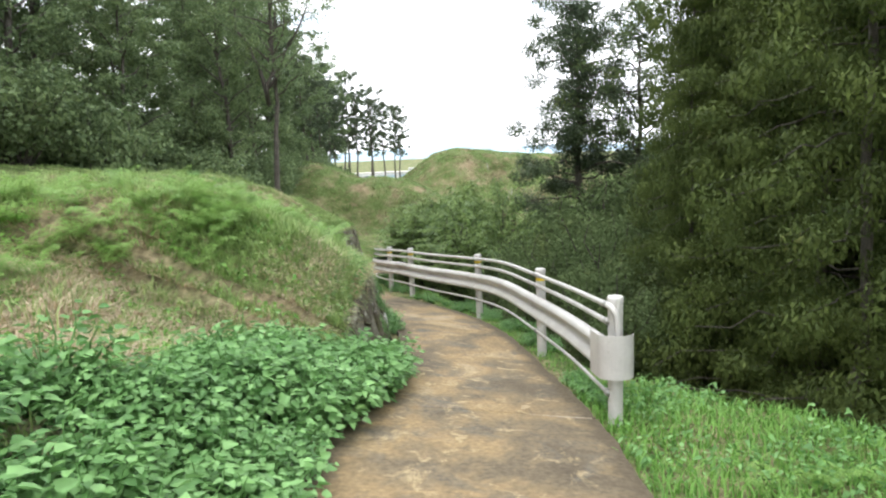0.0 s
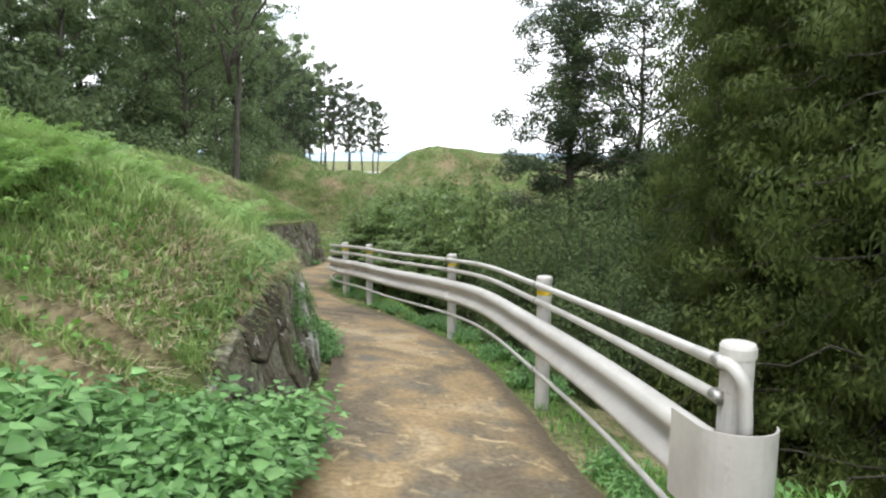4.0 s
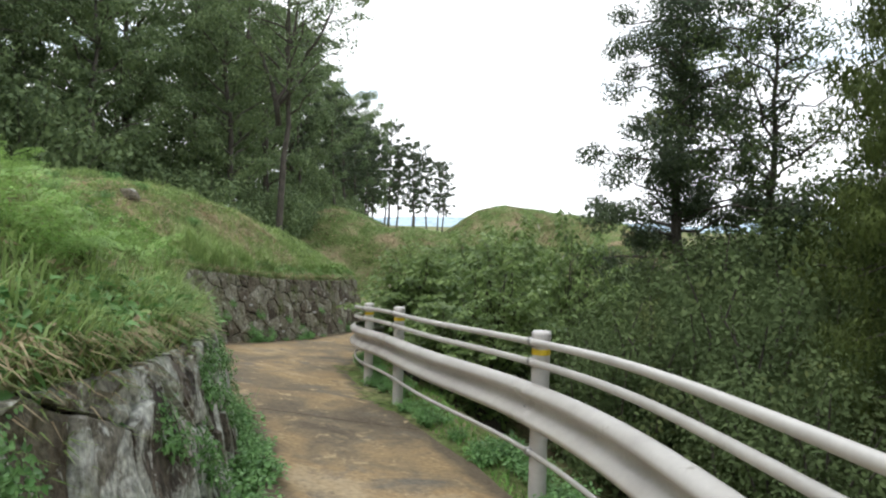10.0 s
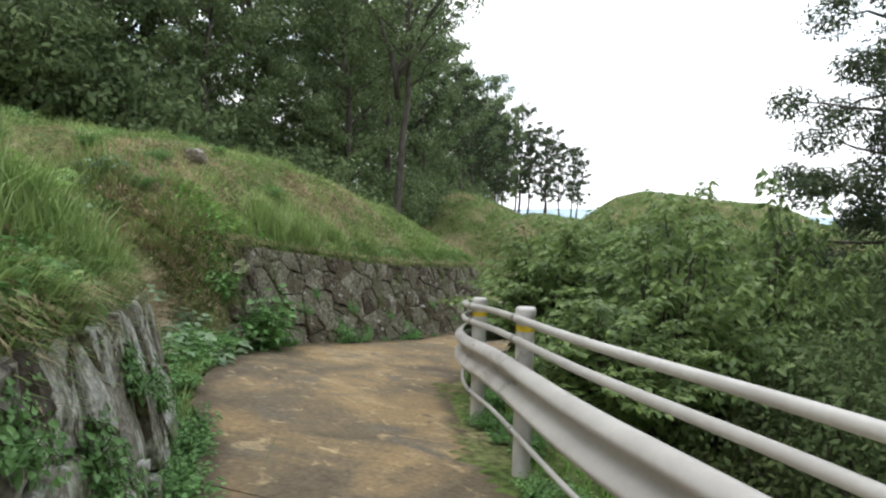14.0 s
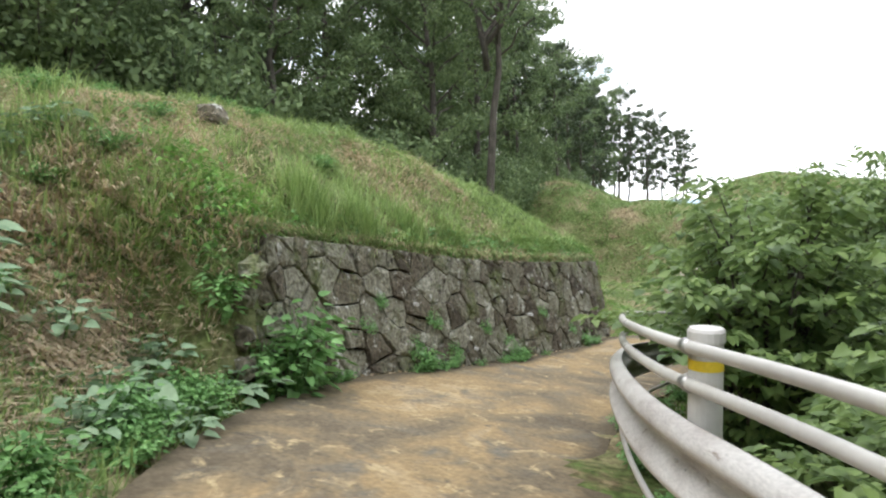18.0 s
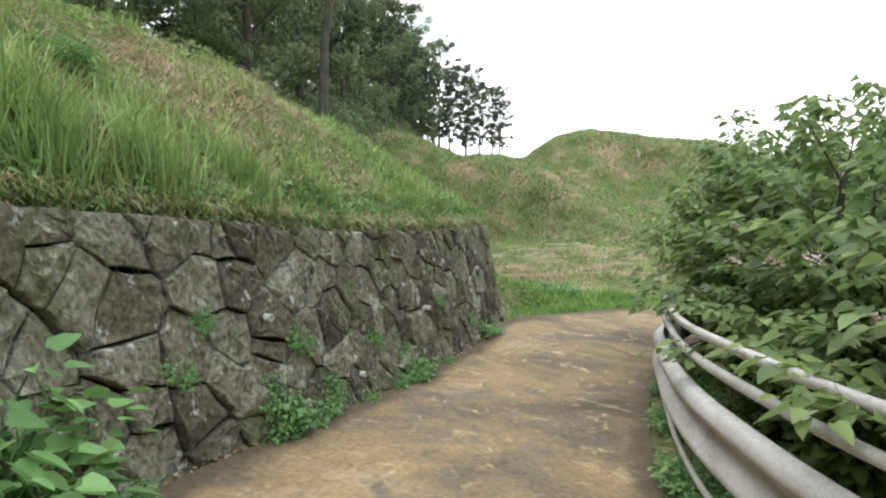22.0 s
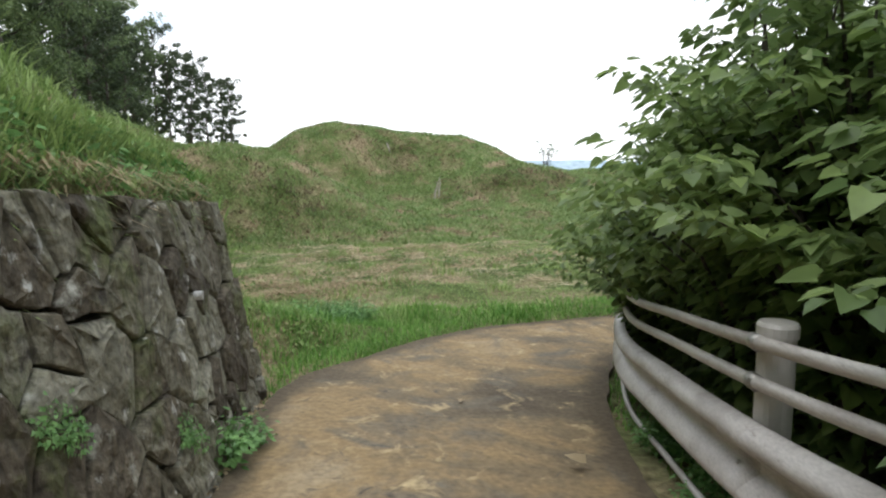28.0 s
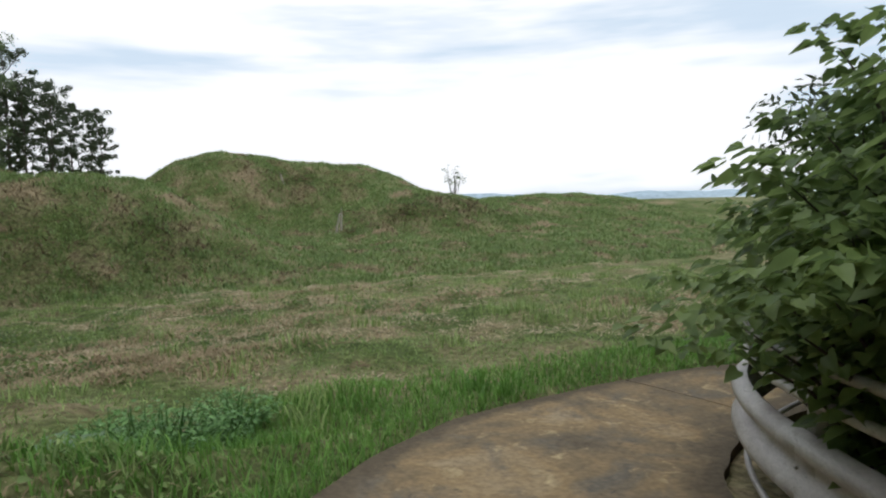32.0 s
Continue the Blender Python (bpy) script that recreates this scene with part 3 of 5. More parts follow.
    line = RAIL_BASE + np.array([0, 0, h])
    _, s_, _ = frames_along(line)
    line = line - s_ * 0.07
    for a, b, mat in ((0, rail_at(16.6), M_RAIL), (rail_at(16.6), 259, M_RAIL_OLD)):
        v, f = tube(line[a:b + 1], r, 10)
        part(nm, mesh_from(nm, v, f, mat, True), guardrail)


def post_mesh(height=1.07, radius=0.062):
    bm = bmesh.new()
    rings = [(radius, -0.4), (radius, height - 0.05), (radius * 1.10, height - 0.05), (radius * 1.10, height - 0.012), (radius * 0.98, height), (0.0, height + 0.004)]
    prev = None
    n = 20
    for r, z in rings:
        ring = [bm.verts.new((r * math.cos(k * 2 * math.pi / n), r * math.sin(k * 2 * math.pi / n), z)) for k in range(n)] if r else [bm.verts.new((0, 0, z))]
        if prev:
            for k in range(n):
                if r:
                    bm.faces.new((prev[k], prev[(k + 1) % n], ring[(k + 1) % n], ring[k]))
                else:
                    bm.faces.new((prev[k], prev[(k + 1) % n], ring[0]))
        prev = ring
    return bm_mesh("post", bm, M_RAIL, False)


POST = post_mesh()
v, f = tube([(0, 0, 0.915), (0, 0, 0.955)], 0.0635, 20, False)
BAND = mesh_from("yellow_band", v, f, M_YELLOW, True)
v, f = tube([(0, -0.025, 0), (0, 0.025, 0)], 0.030, 10)
CLAMP = mesh_from("pipe_clamp", v, f, M_BOLT, True)
for k in post_marks:
    p = RAIL_BASE[k] + (0, 0, 0)
    dvec = RAIL_BASE[min(k + 1, 259)] - RAIL_BASE[max(k - 1, 0)]
    ang = math.degrees(math.atan2(dvec[1], dvec[0])) - 90
    po = part("post", POST, guardrail, at=pose(p[0], p[1], p[2], 0, 0, ang))
    if 6 < p[1] < 20:
        part("yellow_band", BAND, po, "yellow reflective band")
    for h in (1.00, 0.86, 0.24):
        part("pipe_clamp", CLAMP, po, at=pose(-0.07, 0, h))

# ---- stone walls ----


def clip_poly(poly, a, b, c):
    out = []
    for i in range(len(poly)):
        p, q = poly[i], poly[(i + 1) % len(poly)]
        dp, dq = a * p[0] + b * p[1] - c, a * q[0] + b * q[1] - c
        if dp <= 0:
            out.append(p)
        if (dp < 0 < dq) or (dq < 0 < dp):
            t = dp / (dp - dq)
            out.append((p[0] + (q[0] - p[0]) * t, p[1] + (q[1] - p[1]) * t))
    return out


def wall_cells(length, height, size, seed, tall=0.85):
    rnd = random.Random(seed)
    pts = []
    rows = max(2, round(height / (size * tall)))
    cols = round(length / size)
    for r in range(-1, rows + 1):
        for c in range(-1, cols + 2):
            if rnd.random() < 0.12:
                continue
            x, y = (c + 0.5 * (r % 2) + rnd.uniform(-0.42, 0.42)) * length / cols, (r + 0.5 + rnd.uniform(-0.42, 0.42)) * height / rows
            pts.append((x, y))
            if rnd.random() < 0.22:
                a, d = rnd.uniform(0, 6.28), size * rnd.uniform(0.3, 0.5)
                pts.append((x + d * math.cos(a), y + d * math.sin(a)))
    cells = []
    for i, p in enumerate(pts):
        poly = [(0, 0), (length, 0), (length, height), (0, height)]
        for j, q in enumerate(pts):
            if i != j and abs(p[0] - q[0]) < 3 * size and abs(p[1] - q[1]) < 3 * size:
                a, b = q[0] - p[0], q[1] - p[1]
                poly = clip_poly(poly, a, b, a * (p[0] + q[0]) / 2 + b * (p[1] + q[1]) / 2)
                if len(poly) < 3:
                    break
        if len(poly) >= 3:
            area = abs(sum(poly[k][0] * poly[(k + 1) % len(poly)][1] - poly[(k + 1) % len(poly)][0] * poly[k][1] for k in range(len(poly)))) / 2
            if area > 0.006:
                cells.append(poly)
    return cells


def stone_wall(name, label, line, height, size, seed, batter=0.20, taper=(0.0, 0.0), tall=0.85, mat=None):
    """A dry stone wall along a line of (x, y, z) at its foot, its face to the right of the line's way."""
    wall = tagged(new(name), label, "wall", kind="structure")
    line = np.asarray(line, float)
    s = np.r_[0, np.cumsum(np.linalg.norm(np.diff(line[:, :2], axis=0), axis=1))]
    total = s[-1]
    rnd = random.Random(seed + 1)

    def at(u, v, out):
        u_ = min(max(u, 0), total)
        p = np.array([np.interp(u_, s, line[:, k]) for k in range(3)])
        e = 0.15
        q0, q1 = [np.array([np.interp(min(max(w_, 0), total), s, line[:, k]) for k in range(2)]) for w_ in (u_ - e, u_ + e)]
        t = (q1 - q0) / np.linalg.norm(q1 - q0)
        nrm = np.array([t[1], -t[0]])
        lean = -batter * v + out
        hv = v
        if taper[0] and u < taper[0]:
            hv = v * (taper[1] + (1 - taper[1]) * math.sin(math.pi / 2 * max(0.0, u) / taper[0]))
        return (p[0] + nrm[0] * lean, p[1] + nrm[1] * lean, p[2] + hv - 0.04)

    n = 60
    v, f = [], []
    for i in range(n + 1):
        u = total * i / n
        for vv, out in ((-0.15, -0.03), (height - 0.06, -0.03), (height - 0.06, -0.42), (-0.15, -0.60)):
            v.append(at(u, vv, out))
    for i in range(n):
        for j in range(4):
            f.append((i * 4 + j, (i + 1) * 4 + j, (i + 1) * 4 + (j + 1) % 4, i * 4 + (j + 1) % 4))
    f += [(0, 1, 2, 3), (n * 4 + 3, n * 4 + 2, n * 4 + 1, n * 4)]
    part("wall_core", mesh_from("wall_core", v, f, M_JOINT), wall, "dark earth packed between the stones")
    for poly in wall_cells(total, height, size, seed, tall):
        cx, cy = np.mean([p[0] for p in poly]), np.mean([p[1] for p in poly])
        k = len(poly)
        gap = 0.004 + rnd.random() * 0.007
        proud = rnd.uniform(-0.016, 0.022)
        tilt_u, tilt_v = rnd.uniform(-0.10, 0.10), rnd.uniform(-0.08, 0.08)
        # rough outline: every side gets a jittered middle point
        ring = []
        for i in range(k):
            p, q = poly[i], poly[(i + 1) % k]
            ring.append(p)
            if math.hypot(q[0] - p[0], q[1] - p[1]) > 0.10:
                ring.append(((p[0] + q[0]) / 2 + rnd.uniform(-0.012, 0.012), (p[1] + q[1]) / 2 + rnd.uniform(-0.012, 0.012)))
        k = len(ring)
        verts = []
        for shrink, out in ((gap, -0.10), (gap, 0.012), (gap + 0.006, 0.025), (gap + 0.045, 0.031)):
            for (a, b) in ring:
                d = math.hypot(a - cx, b - cy) + 1e-6
                m = max(0.15, (d - shrink * 1.3) / d)
                aa, bb = cx + (a - cx) * m, cy + (b - cy) * m
                o = out + (proud + tilt_u * (aa - cx) + tilt_v * (bb - cy) + rnd.uniform(-0.011, 0.011) if out > -0.05 else 0)
                verts.append(at(aa, bb, o))
        verts.append(at(cx + rnd.uniform(-0.03, 0.03), cy + rnd.uniform(-0.03, 0.03), 0.030 + proud + rnd.uniform(-0.016, 0.016)))
        faces = []
        for lay in range(3):
            for i in range(k):
                faces.append((lay * k + i, lay * k + (i + 1) % k, (lay + 1) * k + (i + 1) % k, (lay + 1) * k + i))
        for i in range(k):
            faces.append((3 * k + i, 3 * k + (i + 1) % k, 4 * k))
        part("stone", mesh_from("stone", verts, faces, mat if mat and cx > 3.2 else M_STONE), wall)
    return wall


def left_line(y0, y1, off, n=40):
    i0, i1 = [int(np.argmin(np.abs(EL[:400, 1] - y))) for y in (y0, y1)]
    out = []
    for i in np.linspace(i0, i1, n).astype(int):
        ax = EN[i]
        out.append((EL[i, 0] + ax[0] * off, EL[i, 1] + ax[1] * off, EL[i, 2] - 0.02))
    return out


def beside(y, off, dz=0.0):
    """One point of a wall's foot, off metres left of the path's edge."""
    p = left_line(y, y + 0.4, off, 2)[0]
    return (p[0], p[1], p[2] + dz)


w1 = [beside(5.72, 0.8, 0.05), beside(5.78, 0.45, 0.03), beside(5.88, 0.24)] + left_line(6.05, 13.6, 0.14) + [beside(13.72, 0.20), beside(13.82, 0.36), beside(13.88, 0.6, 0.05)]
stone_wall("wall_1", "mossy dry stone retaining wall of large rough stones", w1, 0.98, 0.27, 5, batter=0.22, taper=(2.4, 0.26), tall=1.5, mat=M_STONE_PALE)
w2 = [beside(16.3, 0.52, 0.08), beside(16.45, 0.34, 0.04), beside(16.65, 0.2), beside(16.8, 0.12)] + left_line(16.95, 23.7, 0.04)
w2 += [(-2.54, 24.1, 0.31), (-2.62, 24.55, 0.27), (-2.74, 24.86, 0.25), (-3.2, 25.15, 0.26)]
stone_wall("wall_2", "tall dry stone retaining wall of grey irregular stones", w2, 1.40, 0.265, 11, batter=0.19, taper=(1.0, 0.3), tall=1.15)

# ---- trees and bushes ----


def z_at(x, y):
    return float(terrain([x], [y])[0][0])


def leaf_cards(centres, radii, per, size, seed, flat=0.6, droop=0.0, wide=0.48, lobe=0.0):
    """Small leaf faces in clumps round the centres: an (n, 4, 3) array. lobe: how far they face out of their clump."""
    rng = np.random.default_rng(seed)
    c = np.repeat(np.asarray(centres, float), per, axis=0)
    r = np.repeat(np.broadcast_to(np.asarray(radii, float), (len(centres),)), per)
    d = rng.normal(size=(len(c), 3))
    d /= np.linalg.norm(d, axis=1)[:, None]
    out = d.copy()
    d[:, 2] *= flat
    p = c + d * (r * rng.random(len(c)) ** (0.36 if lobe else 0.5))[:, None]
    nrm = rng.normal(size=(len(c), 3)) * (1 - 0.45 * lobe) + np.array([0, 0, 0.9 - 0.4 * lobe]) + out * 1.5 * lobe
    nrm /= np.linalg.norm(nrm, axis=1)[:, None]
    u = np.cross(nrm, rng.normal(size=(len(c), 3)))
    u /= np.linalg.norm(u, axis=1)[:, None]
    u[:, 2] -= droop
    w = np.cross(nrm, u)
    s = size * rng.uniform(0.6, 1.3, len(c))[:, None]
    return np.stack([p - u * s, p - w * s * wide + u * s * 0.1, p + u * s, p + w * s * wide + u * s * 0.1], 1)


def limb_path(a, b, sag, rng, n=6):
    t = np.linspace(0, 1, n)[:, None]
    p = np.asarray(a) + (np.asarray(b) - np.asarray(a)) * t
    p[:, 2] += sag * np.sin(np.pi * t[:, 0])
    p[1:-1] += rng.normal(size=(n - 2, 3)) * 0.03 * np.linalg.norm(np.asarray(b) - np.asarray(a))
    return p


def tree(name, label, height, spread, crown_from, seed, mat, leaves=5200, leaf=0.16, style="broad", trunk_r=None, group=""):
    """A tree at the origin with trunk, limbs and a crown of leaf clumps."""
    rng = np.random.default_rng(seed)
    root = tagged(new(name), label, "tree", group)
    r0 = trunk_r or height * 0.016
    n = 12
    h = np.linspace(0, height * 0.97, n)
    sway = np.cumsum(rng.normal(size=(n, 2)) * height * 0.006, axis=0)
    line = np.c_[sway, h]
    line[0, 2] = -0.5
    rad = r0 * (1 - 0.93 * h / height)
    rad[0] *= 1.3
    v, f = tube(line, rad, 9)
    part("trunk", mesh_from("trunk", v, f, M_BARK, True), root)
    cent, crad, lv, lf = [], [], [], []
    m = {"broad": 34, "cedar": 84, "pine": 50, "slim": 34}[style]
    for k in range(m):
        q = (k + rng.random()) / m
        z = height * (crown_from + (1 - crown_from) * q)
        base = np.array([np.interp(z, h, line[:, 0]), np.interp(z, h, line[:, 1]), z])
        if style == "cedar":
            reach = spread * (1 - q) ** 0.75 * rng.uniform(0.7, 1.1) + 0.25
            tip_z = z - 0.10 * reach
        elif style == "pine":
            reach = spread * (0.85 + 0.15 * math.sin(q * 9.0 + seed)) * (1 - 0.55 * q ** 2.5) * rng.uniform(0.55, 1.1) + 0.3
            tip_z = z + rng.uniform(-0.05, 0.25) * reach
        elif style == "slim":
            reach = spread * rng.uniform(0.2, 1.1) * (0.55 + 0.6 * math.sin(math.pi * (0.1 + 0.75 * q)))
            tip_z = z + rng.uniform(-0.1, 0.6) * reach
        else:
            reach = spread * math.sin(math.pi * (0.16 + 0.80 * q)) * rng.uniform(0.6, 1.1) + 0.2
            tip_z = z + 0.30 * reach
        ang = k * 2.4 + rng.uniform(-0.5, 0.5)
        tip = np.array([base[0] + reach * math.cos(ang), base[1] + reach * math.sin(ang), tip_z])
        start = base - np.array([0, 0, 0.25 * reach if style in ("broad", "slim") else 0.0])
        path = limb_path(start, tip, 0.04 * reach, rng)
        vv, ff = tube(path, np.linspace(r0 * (0.13 if style == "cedar" else 0.26), 0.010, 6), 5, False)
        lf += [tuple(i + len(lv) for i in q_) for q_ in ff]
        lv += vv
        steps = max(2, int(reach / {"cedar": 1.1, "pine": 0.7}.get(style, 0.55)))
        for t in np.linspace({"slim": 0.5, "cedar": 0.42}.get(style, 0.3), 1.0, steps):
            p = path[0] + (path[-1] - path[0]) * t
            cent.append(p + rng.normal(size=3) * 0.15 * spread * 0.4)
            crad.append((0.16 * spread + 0.22) * rng.uniform(*{"broad": (0.6, 1.15), "cedar": (0.7, 1.15), "pine": (0.6, 1.05), "slim": (0.45, 1.0)}[style]))
    cent.append(line[-1])
    crad.append(0.5)
    part("branchwork", mesh_from("branchwork", lv, lf, M_BARK, True), root)["kind"] = "stuff"
    per = max(4, leaves // len(cent))
    cards = leaf_cards(cent, crad, per, leaf, seed + 7, 0.55 if style in ("broad", "cedar") else 0.75, 0.45 if style == "cedar" else 0.0, 0.34 if style in ("cedar", "pine") else 0.48,
                       {"cedar": 1.0, "pine": 0.8, "broad": 0.7, "slim": 0.6}[style])
    part("crown", quads_mesh("crown", cards, 4, mat), root)
    return root


def put(kinds, spots, group, rnd, sink=0.0, tall=1.0):
    """Sets copies of the prototypes at (x, y, scale) spots, on the ground."""
    for n_, (x, y, s) in enumerate(spots):
        src = kinds[n_ % len(kinds)]
        z = z_at(x, y) - sink
        m = pose(x, y, z, 0, 0, rnd.uniform(0, 360)) @ Matrix.Diagonal((s, s, s * rnd.uniform(0.92, 1.1) * tall, 1))
        c = copy_thing(src, m)
        tagged(c, group=group)


rnd = random.Random(4)
oak_a = tree("forest_tree", "tall dark green broadleaf tree at the forest edge", 12, 3.2, 0.12, 21, L_FOREST, 20000, 0.085, "broad", group="forest edge trees")
oak_b = tree("forest_tree", "tall dark green broadleaf tree at the forest edge", 13, 3.6, 0.16, 22, L_FOREST, 20000, 0.088, "broad", group="forest edge trees")
ced_a = tree("cedar_tree", "dense dark green cedar with drooping boughs", 14, 3.0, 0.05, 23, L_CEDAR, 90000, 0.05, "cedar", 0.13, group="cedars in the valley")
ced_b = tree("cedar_tree", "dense dark green cedar with drooping boughs", 14, 3.1, 0.05, 26, L_CEDAR, 90000, 0.055, "cedar", group="cedars in the valley")
slim_a = tree("slim_tree", "slim bare-trunked tree with a small high crown", 11, 1.55, 0.38, 24, L_PINE, 3200, 0.125, "slim", trunk_r=0.13, group="far slim trees")
slim_b = tree("slim_tree", "slim bare-trunked tree with a small high crown", 12, 1.7, 0.34, 25, L_PINE, 3600, 0.125, "slim", trunk_r=0.15, group="far slim trees")
for ob, x, y in ((oak_a, -13.5, 28.0), (oak_b, -15.0, 23.0), (slim_a, -10.1, 92.5), (slim_b, -13.6, 89.0)):
    ob.matrix_basis = pose(x, y, z_at(x, y), 0, 0, 40)
ced_a.matrix_basis = pose(8.6, 12.6, z_at(8.6, 12.6), 0, 0, 10)
ced_b.matrix_basis = pose(11.5, 9.5, z_at(11.5, 9.5), 0, 0, 50)
put([oak_a, oak_b], [(-17, 16, 1.0), (-17, 10.5, 1.05), (-16.5, 5.5, 1.0), (-16, 0.5, 1.0), (-16, -5, 1.0), (-11.5, 34, 0.85), (-14, 36, 0.95), (-12.5, 40, 0.9), (-16, 44, 1.0),
                     (-13.5, 47, 0.9), (-19, 31, 1.2), (-20, 25, 1.2), (-21, 18, 1.25), (-22, 10, 1.2), (-21, 3, 1.2), (-21, -6, 1.2), (-26, 35, 1.4), (-27, 26, 1.4), (-28, 16, 1.4),
                     (-27, 5, 1.4), (-20, 50, 1.1), (-15, 54, 0.95), (-19, 60, 1.05), (-16.5, 66, 1.0), (-21, 73, 1.15), (-18, 80, 1.1), (-24, 44, 1.3), (-24, 56, 1.3), (-25, 66, 1.3), (-19, 14, 1.3), (-19.5, 7.5, 1.3),
                     (-19, 21, 1.3), (-18, 28.5, 1.2), (-18.5, 1, 1.3), (-17.5, 35, 1.2)],
    "forest edge trees", rnd, 0.0, 1.25)
put([slim_a, slim_b], [(-15.0, 86, 1.15), (-16.6, 88, 1.3), (-18, 83, 1.2), (-19.5, 88, 1.25), (-16.2, 79, 1.05), (-17.6, 75, 1.1), (-15, 71, 1.0), (-21, 80, 1.2),
                       (-12, 51, 0.85), (-13.5, 58, 0.95), (-14.2, 64, 1.0), (-12.4, 45, 0.85), (-18, 92, 1.3), (-22, 86, 1.3), (-12.4, 93.5, 1.1), (-14.6, 95, 1.25), (-11.4, 97, 1.05)], "far slim trees", rnd)
put([ced_a], [(7.6, 9.2, 0.8), (9.3, 17.8, 1.1), (8.4, 5.6, 0.7), (9.4, 14.2, 0.95), (7.0, 14.8, 0.55), (7.9, 16.6, 0.6)], "cedars in the valley", rnd, 0.0, 1.4)
put([ced_b], [(11.0, 16.0, 1.05), (10.8, 12.4, 1.2), (11.0, 22.0, 0.85), (11.6, 18.6, 1.15), (13.2, 15.6, 1.3), (12, 4.5, 1.1), (15, 13, 1.2), (14, 20, 1.1), (12, -1, 1.1), (16.5, 7, 1.25), (10.3, 20.2, 0.95)],
    "cedars in the valley", rnd, 0.0, 1.3)
lone = tree("tall_tree", "tall thin-leaved tree with a forked bare trunk", 15.5, 2.9, 0.50, 31, L_FOREST, 8000, 0.08, "slim", 0.18)
lone.matrix_basis = pose(-8.8, 33.1, z_at(-8.8, 33.1), 0, 0, 0)
for tip, r_ in (((2.6, -0.6, 12.2), 0.12), ((-1.9, 0.5, 13.0), 0.13), ((1.2, 0.8, 14.2), 0.10)):
    v, f = tube(limb_path((0, 0, 6.9), tip, 0.3, np.random.default_rng(int(tip[2] * 10)), 9), np.linspace(r_, 0.03, 9), 7)
    part("limb", mesh_from("limb", v, f, M_BARK, True), lone)
pine = tree("pine_tree", "open-branched dark pine with layered boughs", 10.6, 3.1, 0.22, 32, L_PINE, 60000, 0.065, "pine", 0.2)
pine.matrix_basis = pose(6.0, 25.2, z_at(6.0, 25.2) - 0.3, 0, 0, 0)
thin = tree("thin_tree", "thin airy tree with sparse foliage", 10.2, 2.9, 0.14, 33, L_BROAD, 17000, 0.06, "broad", 0.16)
thin.matrix_basis = pose(8.1, 24.4, z_at(8.1, 24.4) - 0.3, 0, 0, 0)


def bush(name, label, w, h, seed, mat, leaves, leaf, group=""):
    rng = np.random.default_rng(seed)
    root = tagged(new(name), label, "bush", group)
    cent, lv, lf = [], [], []
    for k in range(30):
        a, q = k * 2.4, (k + 0.5) / 30
        tip = np.array([w * math.sqrt(q) * math.cos(a), w * math.sqrt(q) * math.sin(a), h * (0.45 + 0.55 * math.sqrt(max(0.02, 1 - q))) * rng.uniform(0.7, 1.08)])
        path = limb_path((0.15 * math.cos(a), 0.15 * math.sin(a), -0.3), tip, 0.2, rng)
        vv, ff = tube(path, np.linspace(0.035, 0.008, 6), 5, False)
        lf += [tuple(i + len(lv) for i in q_) for q_ in ff]
        lv += vv
        for t in (0.35, 0.55, 0.75, 0.95):
            cent.append(path[0] + (path[-1] - path[0]) * t + rng.normal(size=3) * 0.14)
    part("stemwork", mesh_from("stemwork", lv, lf, M_BARK, True), root)["kind"] = "stuff"
    cards = leaf_cards(cent, 0.19 * w + 0.09, leaves // len(cent), leaf, seed + 3, 0.85, 0.2, 0.48, 0.85)
    part("foliage", quads_mesh("foliage", cards, 4, mat), root)
    return root


bush_a = bush("bush", "dense green bush on the valley slope", 1.6, 2.6, 41, L_BROAD, 26000, 0.037, "valley bushes")
bush_b = bush("bush", "dense green bush on the valley slope", 1.8, 3.0, 42, L_BROAD, 28000, 0.038, "valley bushes")
bush_a.matrix_basis = pose(4.2, 18.5, z_at(4.2, 18.5), 0, 0, 0)
bush_b.matrix_basis = pose(3.6, 16.6, z_at(3.6, 16.6), 0, 0, 0)
put([bush_a, bush_b], [(5.2, 14.4, 1.0), (5.4, 17.0, 1.35), (5.8, 19.6, 1.6), (6.9, 22.0, 1.75), (5.0, 22.6, 1.5), (5.2, 27.0, 0.8), (8.6, 20.4, 1.8),
                       (7.4, 19.4, 1.5), (9.5, 22.5, 1.9), (7.6, 27.5, 0.9), (9.6, 26.4, 1.0)], "valley bushes", rnd)
under_a = bush("undergrowth_bush", "dark green undergrowth at the forest edge", 2.4, 4.2, 43, L_FOREST, 11000, 0.095, "forest undergrowth")
under_a.matrix_basis = pose(-11.0, 30.0, z_at(-11.0, 30.0), 0, 0, 0)
put([under_a], [(-12.3, 27, 1.0), (-13.2, 24, 1.1), (-13.8, 21, 1.0), (-14.4, 18, 1.1), (-15, 15, 1.0), (-15.2, 12, 1.1), (-15.4, 9, 1.0), (-15.2, 6, 1.0), (-15, 3, 1.1), (-14.8, 0, 1.0),
                (-14.5, -3, 1.1), (-10.3, 35.5, 0.8), (-11.0, 38.5, 0.8), (-11.6, 42, 0.8), (-12, 46, 0.75), (-17, 24, 1.4), (-18, 19, 1.4), (-18.5, 13, 1.4), (-18.5, 7, 1.4), (-18, 1, 1.4),
                (-15.5, 29, 1.4), (-15, 33, 1.3), (-18, 38, 1.3), (-13.2, 52, 0.8), (-14.2, 60, 0.8), (-15.2, 68, 0.8), (-16.2, 76, 0.8), (-17, 84, 0.8), (-22, 28, 1.8), (-23, 20, 1.8), (-23, 11, 1.8)],
